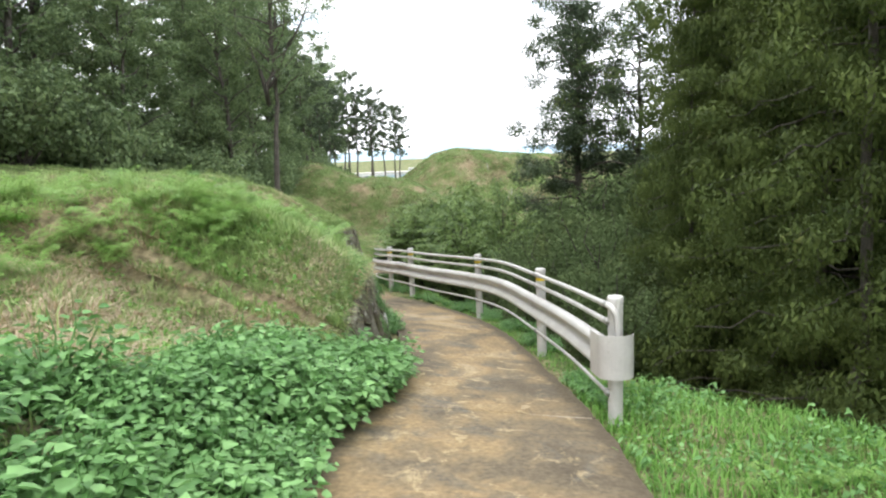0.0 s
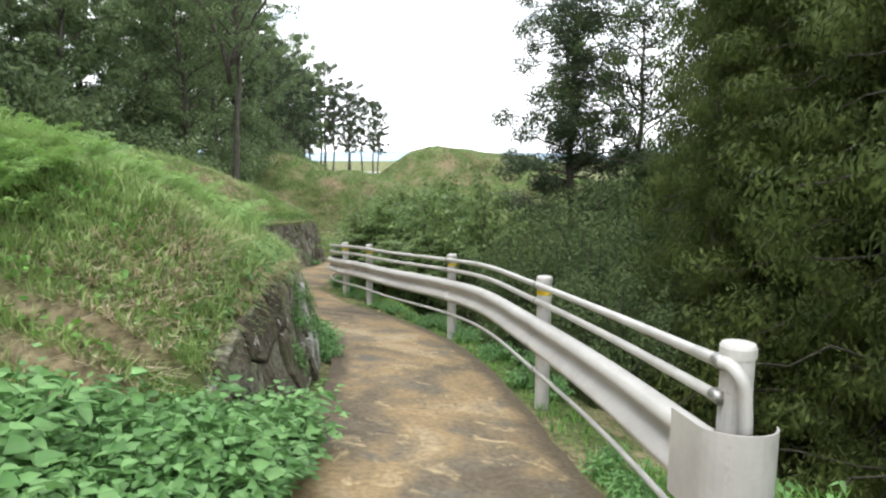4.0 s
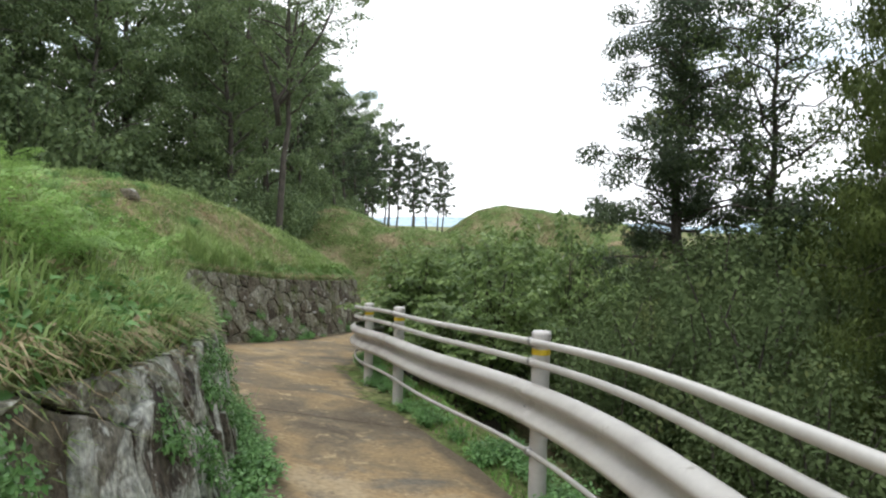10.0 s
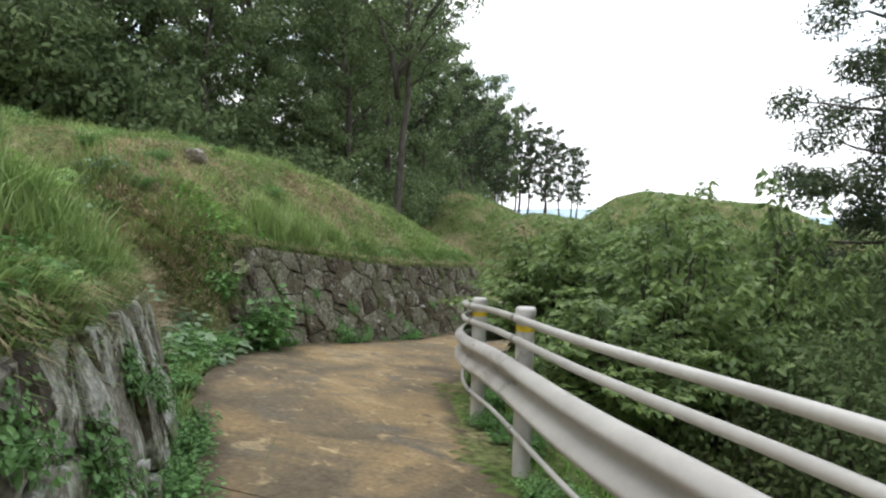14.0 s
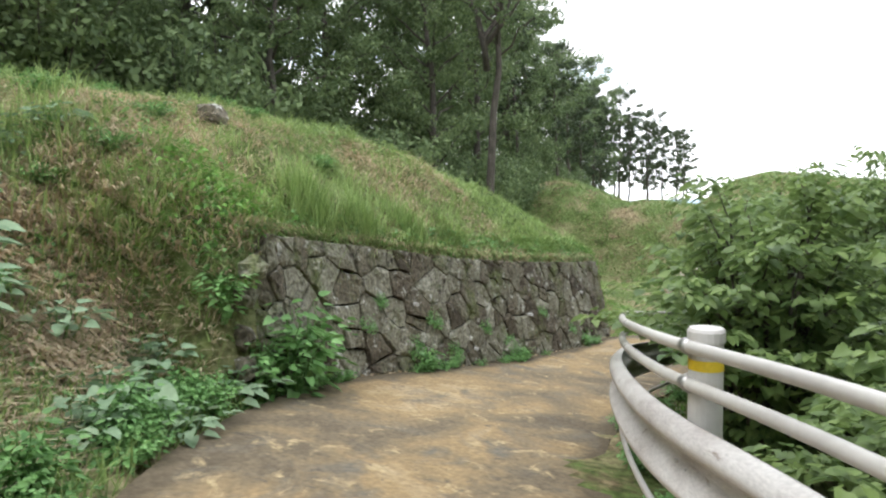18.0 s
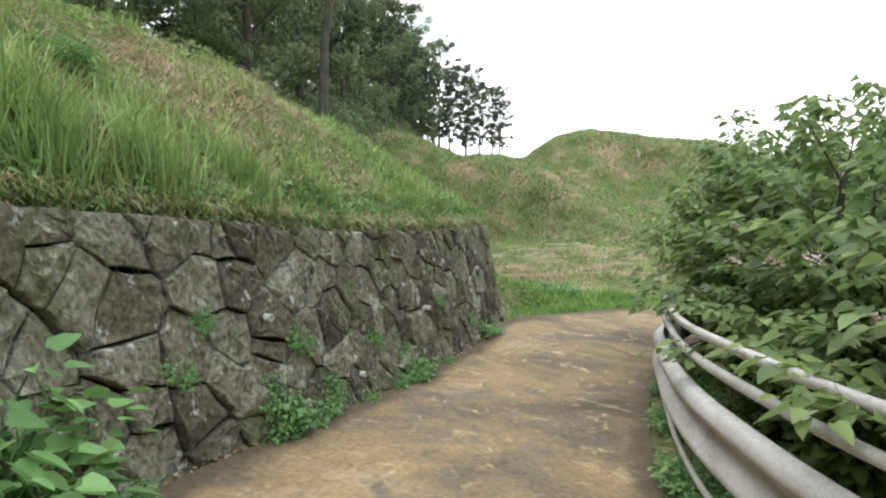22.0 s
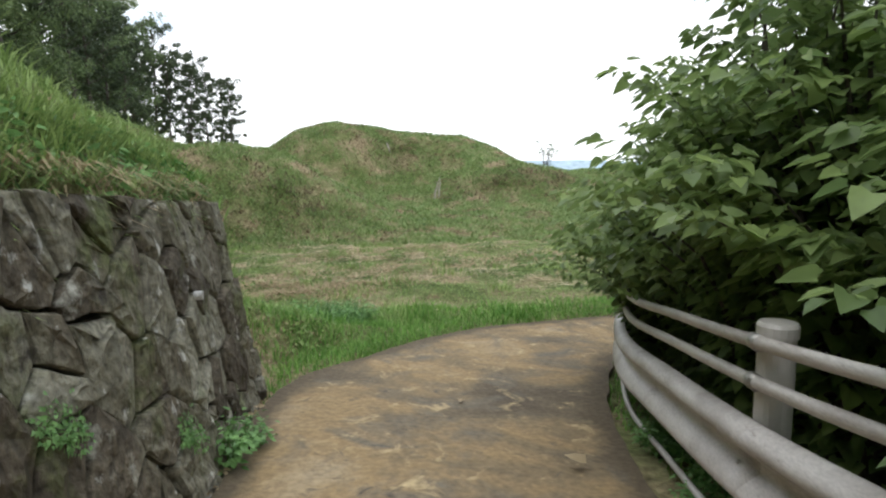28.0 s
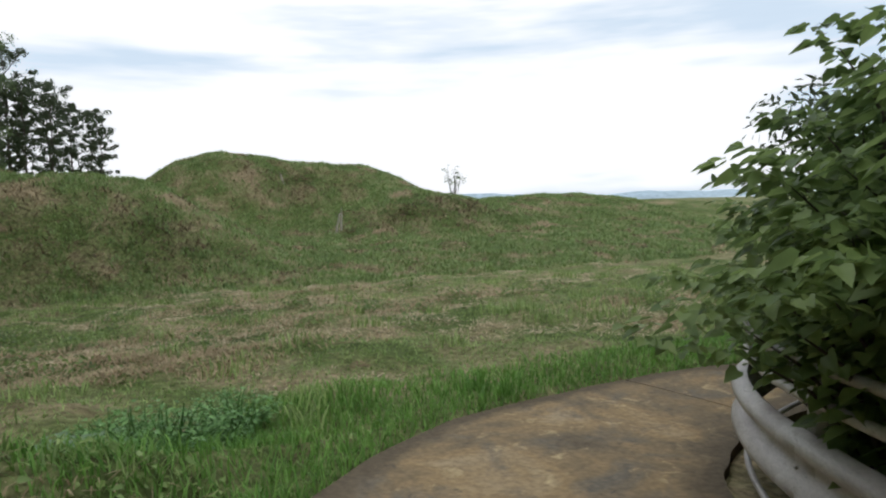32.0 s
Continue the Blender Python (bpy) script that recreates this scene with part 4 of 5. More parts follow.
    "forest undergrowth", rnd)

# ---- far distance ----
def ridge(name, label, y, x0, x1, h, base, mat, seed):
    xs = np.linspace(x0, x1, 120)
    hs = np.array([h * (0.55 + 0.5 * noise.fractal((x * 0.0016, seed, 0), 1, 2, 4)) for x in xs])
    v = [(x, y, base) for x in xs] + [(x, y + 150, base + max(5, hh)) for x, hh in zip(xs, hs)] + [(x, y + 600, base) for x in xs]
    n = len(xs)
    f = [(r * n + i, r * n + i + 1, (r + 1) * n + i + 1, (r + 1) * n + i) for r in (0, 1) for i in range(n - 1)]
    return tagged(new(name, mesh_from(name, v, f, mat)), label, "backdrop", kind="structure")


# no haze in the air here: the ridge's blue is put into its colour
ridge("backdrop", "mountain range on the horizon, coloured pale blue to stand for haze", 2100, -2600, 2600, 58, -16, M_HAZE, 2.0)

# ---- leafy plants ----


def leaves_mesh(name, p, u, nrm, size, mat, width=0.36, fold=0.25, droop=0.25, full=False):
    """Leaves of two folded halves, each with a pointed tip: at p, pointing along u, facing nrm."""
    p, u, nrm = (np.asarray(a, float) for a in (p, u, nrm))
    u = u / (np.linalg.norm(u, axis=1)[:, None] + 1e-9)
    w = np.cross(nrm, u)
    w /= np.linalg.norm(w, axis=1)[:, None] + 1e-9
    n = np.cross(u, w)
    s = np.broadcast_to(np.asarray(size, float), (len(p),))[:, None]
    down = np.array([0, 0, -1.0])
    pts = [p, p + u * s + down * s * droop]
    outline = ((-0.06, 0.6, 0.35, 0.0), (0.18, 1.0, 0.5, 0.04), (0.60, 0.72, 0.35, 0.4)) if full else ((0.14, 1.0, 0.5, 0.04), (0.58, 0.74, 0.35, 0.4))
    m = len(outline)
    for sg in (1, -1):
        for along, wide, up, fall in outline:
            pts.append(p + u * s * along + w * (sg * s * width * wide) + n * s * fold * up + down * s * droop * fall)
    v = np.stack(pts, 1).reshape(-1, 3).astype(np.float32)
    k = len(p)
    o = np.arange(k)[:, None] * (2 * m + 2)
    f = np.concatenate([o + np.array([[0, 1] + list(range(m + 1, 1, -1))]), o + np.array([[0] + list(range(m + 2, 2 * m + 2)) + [1]])], 1).reshape(-1, m + 2)
    me = bpy.data.meshes.new(name)
    me.vertices.add(len(v))
    me.vertices.foreach_set("co", v.ravel())
    me.loops.add(f.size)
    me.loops.foreach_set("vertex_index", f.astype(np.int32).ravel())
    me.polygons.add(len(f))
    me.polygons.foreach_set("loop_start", np.arange(0, f.size, m + 2, dtype=np.int32))
    me.materials.append(mat)
    me.update(calc_edges=True)
    return me


def leafy(name, label, category, stems, spread, height, per, leaf, seed, mat, group="", lean=0.6, cover=0.35, tip_over=0.35, droop=0.25, clear=0.0, width=0.36):
    """A plant of curved stems with leaves set all along them."""
    rng = np.random.default_rng(seed)
    root = tagged(new(name), label, category, group)
    P, U, N, S, lv, lf = [], [], [], [], [], []
    for k in range(stems):
        a = k * 2.4 + rng.uniform(-0.3, 0.3)
        q = math.sqrt((k + 0.5) / stems)
        tip = np.array([spread * q * math.cos(a), spread * q * math.sin(a), height * (1 - lean * q * q) * rng.uniform(0.75, 1.1)])
        if clear:
            tip[2] = max(tip[2], (clear + 0.06 + 0.10 * rng.random()) * height)
        path = limb_path((0.12 * spread * math.cos(a), 0.12 * spread * math.sin(a), -0.1), tip, 0.18 * height * q, rng)
        if clear:
            f_ = np.linspace(0, 1, 6)
            foot = path[0].copy()
            path[:, :2] = foot[:2] + (path[:, :2] - foot[:2]) * (f_ ** 1.3)[:, None]
            path[:, 2] = foot[2] + (tip[2] - foot[2]) * (1 - (1 - f_) ** 2.0) * 1.06 + rng.normal(size=6) * 0.03
        vv, ff = tube(path[:5] if clear else path, np.linspace(0.012 + 0.006 * height, 0.003, 5 if clear else 6), 5 if height > 1.2 else 3, False)
        lf += [tuple(i + len(lv) for i in q_) for q_ in ff]
        lv += vv
        for j in range(per):
            t = cover + (1 - cover) * ((j + rng.random()) / per) ** (0.72 if clear else 1.0)
            x = t * 5
            i = min(4, int(x))
            p = path[i] + (path[i + 1] - path[i]) * (x - i)
            b = rng.uniform(0, 2 * math.pi)
            u = np.array([math.cos(b), math.sin(b), rng.uniform(-0.25, 0.45)])
            out = np.array([math.cos(a), math.sin(a), 0]) * 0.5
            u = u + out
            if clear and math.hypot(p[0], p[1]) > 0.30 * spread and p[2] < clear * height:
                continue
            P.append(p + u * leaf * rng.uniform(0.3, 1.0))
            U.append(u)
            N.append(np.array([rng.normal() * tip_over, rng.normal() * tip_over, 1.0]))
            S.append(leaf * rng.uniform(0.55, 1.25) * (1.0 - 0.3 * t))
    part("stalkwork", mesh_from("stalkwork", lv, lf, M_BARK if height > 1.2 else L_HERB, True), root)["kind"] = "stuff"
    part("foliage", leaves_mesh("foliage", P, U, N, S, mat, width, droop=droop, full=leaf > 0.1), root)
    return root


# big-leaved bushes that lean over the rail
big_a = leafy("big_leaf_bush", "large-leaved green bush leaning over the guardrail", "bush", 64, 1.30, 3.1, 80, 0.118, 51, L_BUSH, "bushes behind the rail", 0.50, 0.10, 0.6, 0.6, 0.42, 0.46)
big_b = leafy("big_leaf_bush", "large-leaved green bush leaning over the guardrail", "bush", 66, 1.38, 3.3, 80, 0.115, 52, L_BUSH, "bushes behind the rail", 0.45, 0.10, 0.6, 0.6, 0.42, 0.46)
BIG = [(0.05, 17.6, 2.75, 0.92), (-0.02, 19.2, 2.6, 0.88), (0.08, 20.7, 2.55, 0.95), (0.24, 22.0, 2.75, 0.98), (0.50, 23.3, 2.45, 0.86), (0.55, 24.15, 2.0, 0.8), (1.3, 23.9, 2.5, 0.85), (1.45, 17.0, 2.8, 1.0),
       (1.5, 18.9, 2.8, 1.05), (1.75, 20.8, 3.0, 1.05), (1.5, 22.4, 3.1, 1.0), (3.0, 20.0, 3.0, 1.0), (1.0, 15.6, 2.2, 0.75), (2.4, 23.2, 2.6, 0.9), (0.75, 21.4, 2.8, 0.9),
       (0.60, 23.7, 2.3, 0.8), (1.05, 24.5, 2.0, 0.7), (1.55, 25.0, 1.85, 0.75), (2.4, 25.2, 2.1, 0.85), (0.16, 22.5, 2.75, 0.85)]
for n_, (x, y, top, s) in enumerate(BIG):
    src = (big_a, big_b)[n_ % 2]
    base_z = z_at(x, y)
    k = (top - base_z) / (3.1 if n_ % 2 == 0 else 3.3)
    m = pose(x, y, base_z, 0, 0, n_ * 77) @ Matrix.Diagonal((s, s, k, 1))
    if n_ < 2:
        src.matrix_basis = m
    else:
        copy_thing(src, m @ Matrix.Diagonal((1 / src.scale[0], 1 / src.scale[1], 1 / src.scale[2], 1)))

# small flower heads among the bush's leaves
fp = random.Random(77)
P_, U_ = [], []
for k in range(26):
    a_ = k * 2.4
    P_.append((0.05 * math.cos(a_) * fp.random(), 0.05 * math.sin(a_) * fp.random(), 0.03 * fp.random()))
    U_.append((math.cos(a_), math.sin(a_), fp.uniform(0.2, 1.0)))
FLOWER = leaves_mesh("flower_head", P_, U_, [(0, 0, 1)] * 26, 0.021, M_PETAL, 0.3, 0.2, 0.1)
for src, x, y, z in ((big_b, -0.66, 18.72, 2.04), (big_b, -0.52, 18.60, 2.08), (big_b, -0.70, 19.35, 1.95), (big_a, -0.62, 17.75, 2.0), (big_b, -0.60, 19.75, 2.12)):
    part("flower_head", FLOWER, src, "small white and pink flowers", src.matrix_basis.inverted() @ pose(x, y, z, fp.uniform(-30, 30), -30, fp.uniform(0, 360)))

# nettle-like herbs beside the path
herb_a = leafy("leafy_herb", "low bright green herb with pointed leaves", "plant", 18, 0.36, 0.40, 22, 0.090, 61, L_HERB, "herbs beside the path", 0.45, 0.25, width=0.36)
herb_b = leafy("leafy_herb", "low bright green herb with pointed leaves", "plant", 20, 0.40, 0.36, 18, 0.088, 62, L_HERB, "herbs beside the path", 0.5, 0.25, width=0.36)
hr = random.Random(8)


def strip_spot(y, off):
    """A place off metres left (or, below zero, right) of the path's edge near y."""
    k = int(np.argmin(np.abs((EL if off > 0 else ER)[:440, 1] - y)))
    ax = EN[k] if off > 0 else (EL[k] - ER[k])[:2] / np.linalg.norm((EL[k] - ER[k])[:2])
    base = EL[k] if off > 0 else ER[k]
    return base[0] + ax[0] * off, base[1] + ax[1] * off


spots = []
for k in range(150):
    y = hr.uniform(-2.0, 5.1)
    off = hr.uniform(-0.05, 3.0 if y < 1.8 else 1.9 - 0.33 * (y - 1.8))
    spots.append((*strip_spot(y, max(0.02, off)), hr.uniform(0.8, 1.3)))
for k in range(26):
    spots.append((*strip_spot(hr.uniform(8.3, 13.2), hr.uniform(0.0, 0.14)), hr.uniform(0.30, 0.62)))
for k in range(15):
    spots.append((*strip_spot(hr.uniform(13.6, 16.6), hr.uniform(0.05, 0.42)), hr.uniform(0.4, 0.75)))
for k in range(16):
    spots.append((*strip_spot(hr.uniform(17.0, 23.8), hr.uniform(0.0, 0.05)), hr.uniform(0.22, 0.55)))
for k in range(40):
    spots.append((*strip_spot(hr.uniform(5.2, 16.5), -hr.uniform(0.14, 0.5)), hr.uniform(0.28, 0.5)))
for k in range(26):
    spots.append((*strip_spot(hr.uniform(16.5, 24), -hr.uniform(0.10, 0.5)), hr.uniform(0.35, 0.6)))
for k in range(30):
    spots.append((*strip_spot(hr.uniform(4.7, 6.2), hr.uniform(0.0, 0.2)), hr.uniform(0.8, 1.2)))
for k in range(26):
    spots.append((*strip_spot(hr.uniform(4.3, 5.5), hr.uniform(0.15, 1.0)), hr.uniform(0.9, 1.25)))
for k in range(34):
    spots.append((*strip_spot(hr.uniform(13.6, 19.0), hr.uniform(1.2, 4.6)), hr.uniform(0.3, 0.62)))
for n_, (x, y, s) in enumerate(spots):
    src = (herb_a, herb_b)[n_ % 2]
    m = pose(x, y, z_at(x, y) + 0.02, 0, 0, hr.uniform(0, 360)) @ Matrix.Diagonal((s, s, s * hr.uniform(0.8, 1.25), 1))
    if n_ < 2:
        src.matrix_basis = m
    else:
        copy_thing(src, m @ Matrix.Diagonal((1 / src.scale[0], 1 / src.scale[1], 1 / src.scale[2], 1)))


# ---- ferns on the bank ----
def frond_mesh(seed, length=0.5):
    """A triangular frond: side arms, each set with small leaflets."""
    rng = np.random.default_rng(seed)
    quads = []
    for j in range(2, 12):
        t = j / 12
        p = np.array([length * t * 0.85, 0.02 * math.sin(4 * t + seed), length * (1.05 * t - 0.75 * t * t)])
        arm = length * 0.50 * (1.08 - t) * min(1.0, t * 4.5) + 0.02
        for sg in (-1, 1):
            way = np.array([0.45, sg, -0.12 + rng.normal() * 0.08])
            way /= np.linalg.norm(way)
            across = np.array([1.0, -0.4 * sg, 0.0])
            m_ = max(3, int(arm / 0.036))
            for i in range(m_):
                q = (i + 0.7) / m_
                c = p + way * arm * q + np.array([0, 0, -0.12 * arm * q * q])
                ln = 0.050 * (1.1 - 0.75 * q) * (0.6 + arm / length)
                for s2 in (-1, 1):
                    tip = c + across * s2 * ln + way * ln * 0.5 + np.array([0, 0, rng.normal() * 0.006])
                    quads.append([c - way * 0.006, (c + tip) / 2 - way * 0.011, tip, (c + tip) / 2 + way * 0.013])
    return quads_mesh("frond", np.array(quads), 4, L_FROND)


FRONDS = [frond_mesh(s) for s in (71, 72, 73)]
fr = random.Random(12)


def fern(n_fronds):
    root = tagged(new("fern"), "light green fern with feathery fronds", "fern", "ferns on the bank")
    for k in range(n_fronds):
        s = fr.uniform(0.7, 1.15)
        part("frond", FRONDS[k % 3], root, at=pose(0, 0, 0, fr.uniform(-15, 15), fr.uniform(-22, 12), 360 * k / n_fronds + fr.uniform(-20, 20)) @ Matrix.Diagonal((s, s, s, 1)))
    return root


fern_kinds = [fern(5), fern(6), fern(4)]
for k in range(420):
    y = fr.uniform(2.0, 14.2)
    off = (0.8 if y > 8.5 else 1.7) + 3.0 * fr.random() ** 1.4 if y > 6.0 else fr.uniform(2.6, 6.0)
    if k > 360:
        y, off = fr.uniform(0.5, 4.6), -fr.uniform(0.5, 4.2)
    if noise.noise((y * 0.7, off * 0.7, 4.0)) < -0.18:
        continue
    x, yy = strip_spot(y, off)
    s = fr.uniform(0.45, 0.85) * (0.7 if k > 360 else 1.0)
    m = pose(x, yy, z_at(x, yy) + 0.02, fr.uniform(-10, 10), fr.uniform(-10, 10), fr.uniform(0, 360)) @ Matrix.Diagonal((s, s, s, 1))
    if k < 3:
        fern_kinds[k].matrix_basis = m
    else:
        src = fern_kinds[k % 3]
        copy_thing(src, m @ Matrix.Diagonal((1 / src.scale[0], 1 / src.scale[1], 1 / src.scale[2], 1)))


# ---- grass ----
def blades(x, y, z, height, width, rng, lean=0.5, way=None):
    """Two-piece bent blades as an (n*8, 3) array."""
    n = len(x)
    a = rng.uniform(0, 2 * np.pi, n) if way is None else way + rng.normal(size=n) * 0.6
    d = np.stack([np.cos(a), np.sin(a), 0 * a], 1)
    b = a + rng.uniform(1.0, 2.1, n)
    w = np.stack([np.cos(b), np.sin(b), 0 * b], 1) * (width * rng.uniform(0.6, 1.3, n))[:, None]
    base = np.stack([x, y, z - 0.02], 1)
    h = height * rng.uniform(0.55, 1.3, n)
    up = np.array([0, 0, 1.0])
    ln = (lean * rng.uniform(0.2, 1.2, n) * h)[:, None]
    mid = base + up * (h * 0.6)[:, None] + d * ln * 0.35
    tip = base + up * (h * 0.92)[:, None] + d * ln
    return np.stack([base - w, base + w, mid + w * 0.8, mid - w * 0.8, tip, tip], 1)


def grass_object(name, label, x, y, height, width, mat, seed, lean=0.5, over=False, sink=0.0, fall=0.0):
    rng = np.random.default_rng(seed)
    z, _, _, idx = terrain(x, y)
    z = z - sink
    to = -EN[idx]
    v = blades(x, y, z, height, width, rng, lean, np.arctan2(to[:, 1], to[:, 0]) if over else None).reshape(-1, 6, 3)[:, :5]
    v[:, 4, 2] -= fall * height
    v[:, 2:4, 2] -= 0.25 * fall * height
    k = len(v)
    v = v.reshape(-1, 3).astype(np.float32)
    o = np.arange(k)[:, None] * 5
    loops = (o + np.array([[0, 1, 2, 3, 3, 2, 4]])).ravel()
    me = bpy.data.meshes.new(name)
    me.vertices.add(len(v))
    me.vertices.foreach_set("co", v.ravel())
    me.loops.add(len(loops))
    me.loops.foreach_set("vertex_index", loops.astype(np.int32))
    me.polygons.add(2 * k)
    st = (np.arange(k)[:, None] * 7 + np.array([[0, 4]])).ravel()
    me.polygons.foreach_set("loop_start", st.astype(np.int32))
    me.materials.append(mat)
    me.update(calc_edges=True)
    return tagged(new(name, me), label, "grass", kind="stuff")


def patch_noise(x, y, s, seed):
    return np.array([noise.fractal((a * s, b * s, seed), 1.0, 2.0, 3) for a, b in zip(x, y)])


def scatter(n, x0, x1, y0, y1, seed, keep):
    rng = np.random.default_rng(seed)
    x, y = rng.uniform(x0, x1, n), rng.uniform(y0, y1, n)
    _, dl, dr, _ = terrain(x, y)
    k = keep(x, y, dl, dr, rng)
    return x[k], y[k]


def tufts(n, per, spread, x0, x1, y0, y1, seed, keep):
    """Blade feet in clumps."""
    cx, cy = scatter(n, x0, x1, y0, y1, seed, keep)
    rng = np.random.default_rng(seed + 1)
    return (np.repeat(cx, per) + rng.normal(size=len(cx) * per) * spread, np.repeat(cy, per) + rng.normal(size=len(cx) * per) * spread)


def leaf_carpet(name, label, x, y, low, high, size, mat, seed, outward=0.0):
    """Loose small leaves standing at mixed heights over the ground."""
    rng = np.random.default_rng(seed)
    z, _, _, idx = terrain(x, y)
    n = len(x)
    to = np.c_[-EN[idx], np.zeros(n)]
    u = rng.normal(size=(n, 3)) * np.array([1, 1, 0.45]) + to * outward
    nrm = rng.normal(size=(n, 3)) * 0.5 + np.array([0, 0, 1.0]) + to * outward * 0.5
    p = np.stack([x, y, z + rng.uniform(low, high, n)], 1)
    me = leaves_mesh(name, p, u, nrm, size * rng.uniform(0.5, 1.3, n), mat, 0.3, 0.2, 0.35)
    return tagged(new(name, me), label, "weeds", kind="stuff")


near_bank = lambda x, y, dl, dr, rng: (dl > 0.34) & (dl < 4.6) & (patch_noise(x, y, 0.7, 2.0) + 0.04 + 0.12 * smooth_step(8.5, 7.0, y) - 0.16 * smooth_step(11.5, 13.5, y) * smooth_step(19.5, 17.5, y) > rng.uniform(-0.18, 0.18, len(x))) & ((y < 13.7) | (y > 16.9) | (dl > 2.4) | (rng.random(len(x)) < 0.3))
x, y = scatter(170000, -8, 1.5, 0, 26, 81, near_bank)
grass_object("bank_grass", "tufted green grass on the bank", x, y, 0.12, 0.006, L_GRASS, 82, 1.0)
x, y = scatter(60000, -13, -2, -1, 27, 85, lambda x, y, dl, dr, rng: (dl > 4.2) & (dl < 9.5) & (patch_noise(x, y, 0.55, 2.0) + 0.2 > rng.uniform(-0.3, 0.3, len(x))))
grass_object("crest_grass", "short green grass on the bank's crest", x, y, 0.13, 0.009, L_GRASS, 86, 0.9)
x, y = tufts(300, 60, 0.10, -9, 2, 2, 25, 181, lambda x, y, dl, dr, rng: (dl > 0.5) & (dl < 6))
grass_object("grass_tufts", "taller clumps of green grass on the bank", x, y, 0.25, 0.005, L_GRASS, 182, 0.9)
x, y = scatter(120000, -9, 2, 0, 26, 83, lambda x, y, dl, dr, rng: (dl > 0.34) & (dl < 5.5) & (patch_noise(x, y, 0.7, 2.0) < rng.uniform(-0.22, 0.20, len(x))))
grass_object("dry_bank_grass", "bleached dry grass lying on the bank", x, y, 0.085, 0.0055, L_DRY, 84, 2.2, fall=0.35)
x, y = scatter(52000, -6, 1.5, 0.5, 26, 381, lambda x, y, dl, dr, rng: (dl > 0.36) & (dl < 3.6) & (patch_noise(x, y, 0.8, 6.0) > rng.uniform(-0.25, 0.35, len(x))))
leaf_carpet("bank_weeds", "small-leaved green weeds among the bank's grass", x, y, 0.01, 0.08, 0.05, L_GRASS, 382)
x, y = scatter(9000, -6, 1.5, 0.5, 14, 383, lambda x, y, dl, dr, rng: (dl > 0.36) & (dl < 3.6) & (patch_noise(x, y, 0.9, 9.0) > rng.uniform(-0.1, 0.4, len(x))))
leaf_carpet("withered_weeds", "withered brown leaves and stalks on the bank", x, y, 0.0, 0.07, 0.06, L_DRY, 384)
def strip_scatter(n, y0, y1, o0, o1, seed):
    """n places between two distances left of the path's edge."""
    rng = np.random.default_rng(seed)
    k0, k1 = [int(np.argmin(np.abs(EL[:400, 1] - q))) for q in (y0, y1)]
    at = rng.uniform(k0, k1, n)
    k = at.astype(int)
    e = EL[k] + (EL[k + 1] - EL[k]) * (at - k)[:, None]
    e = e[:, :2] + EN[k] * rng.uniform(o0, o1, n)[:, None]
    return e[:, 0], e[:, 1]


for y0, y1, seed, edge, full in ((5.5, 13.7, 281, 0.35, 0.9), (16.4, 24.1, 481, 0.32, 0.7)):
    x, y = strip_scatter(int(12000 * full), y0, y1, edge, edge + 0.35, seed)
    clump = patch_noise(x, y, 1.6, 3.0) > np.random.default_rng(seed + 11).uniform(-0.15, 0.35, len(x))
    grass_object("wall_top_grass", "uneven grass clumps hanging over the wall's top", x[clump], y[clump], 0.15, 0.005, L_GRASS, seed + 1, 1.2, True, -0.01, 0.4)
    x, y = strip_scatter(int(4500 * full), y0, y1, edge - 0.02, edge + 0.08, seed + 7)
    grass_object("wall_top_fringe", "short grass fringe drooping over the top stones", x, y, 0.085, 0.005, L_GRASS, seed + 8, 1.3, True, -0.01, 0.9)
    x, y = strip_scatter(int(2000 * full), y0, y1, edge, edge + 0.10, seed + 2)
    grass_object("wall_top_straw", "dry straw hanging over the wall's top", x, y, 0.10, 0.005, L_DRY, seed + 3, 1.4, True, -0.02, 1.1)
    x, y = strip_scatter(int(3600 * full), y0, y1, edge - 0.04, edge + 0.3, seed + 4)
    leaf_carpet("wall_top_weeds", "leafy weeds spilling over the wall's top", x, y, -0.04, 0.08, 0.05, L_HERB, seed + 5, 0.6)
x, y = strip_scatter(90000, 12.6, 21.5, 0.5, 6.0, 495)
thin_out = patch_noise(x, y, 0.75, 12.0) > np.random.default_rng(497).uniform(-0.16, 0.16, len(x))
grass_object("upper_slope_straw", "bleached straw in patches on the upper bank", x[thin_out], y[thin_out], 0.10, 0.006, L_STRAW, 496, 2.4, fall=0.4)
x, y = strip_scatter(30000, 1.6, 5.6, 0.9, 5.5, 515)
thin_out = patch_noise(x, y, 0.8, 15.0) > np.random.default_rng(516).uniform(-0.02, 0.20, len(x))
grass_object("front_bank_straw", "bleached straw in patches on the front of the bank", x[thin_out], y[thin_out], 0.11, 0.006, L_STRAW, 517, 2.4, fall=0.4)
x, y = strip_scatter(30000, 1.2, 5.8, 0.9, 3.4, 518)
grass_object("front_bank_litter", "cut straw and dry stalks lying over the front of the bank", x, y, 0.11, 0.006, L_STRAW, 520, 2.2, fall=0.35)
x, y = strip_scatter(9000, 5.3, 7.8, 0.45, 2.4, 531)
grass_object("shoulder_grass", "uneven green grass on the bank's shoulder", x, y, 0.13, 0.006, L_GRASS, 532, 1.1)
x, y = strip_scatter(9000, 5.3, 7.4, 0.6, 2.6, 533)
thin_out = patch_noise(x, y, 0.9, 23.0) > np.random.default_rng(534).uniform(-0.15, 0.15, len(x))
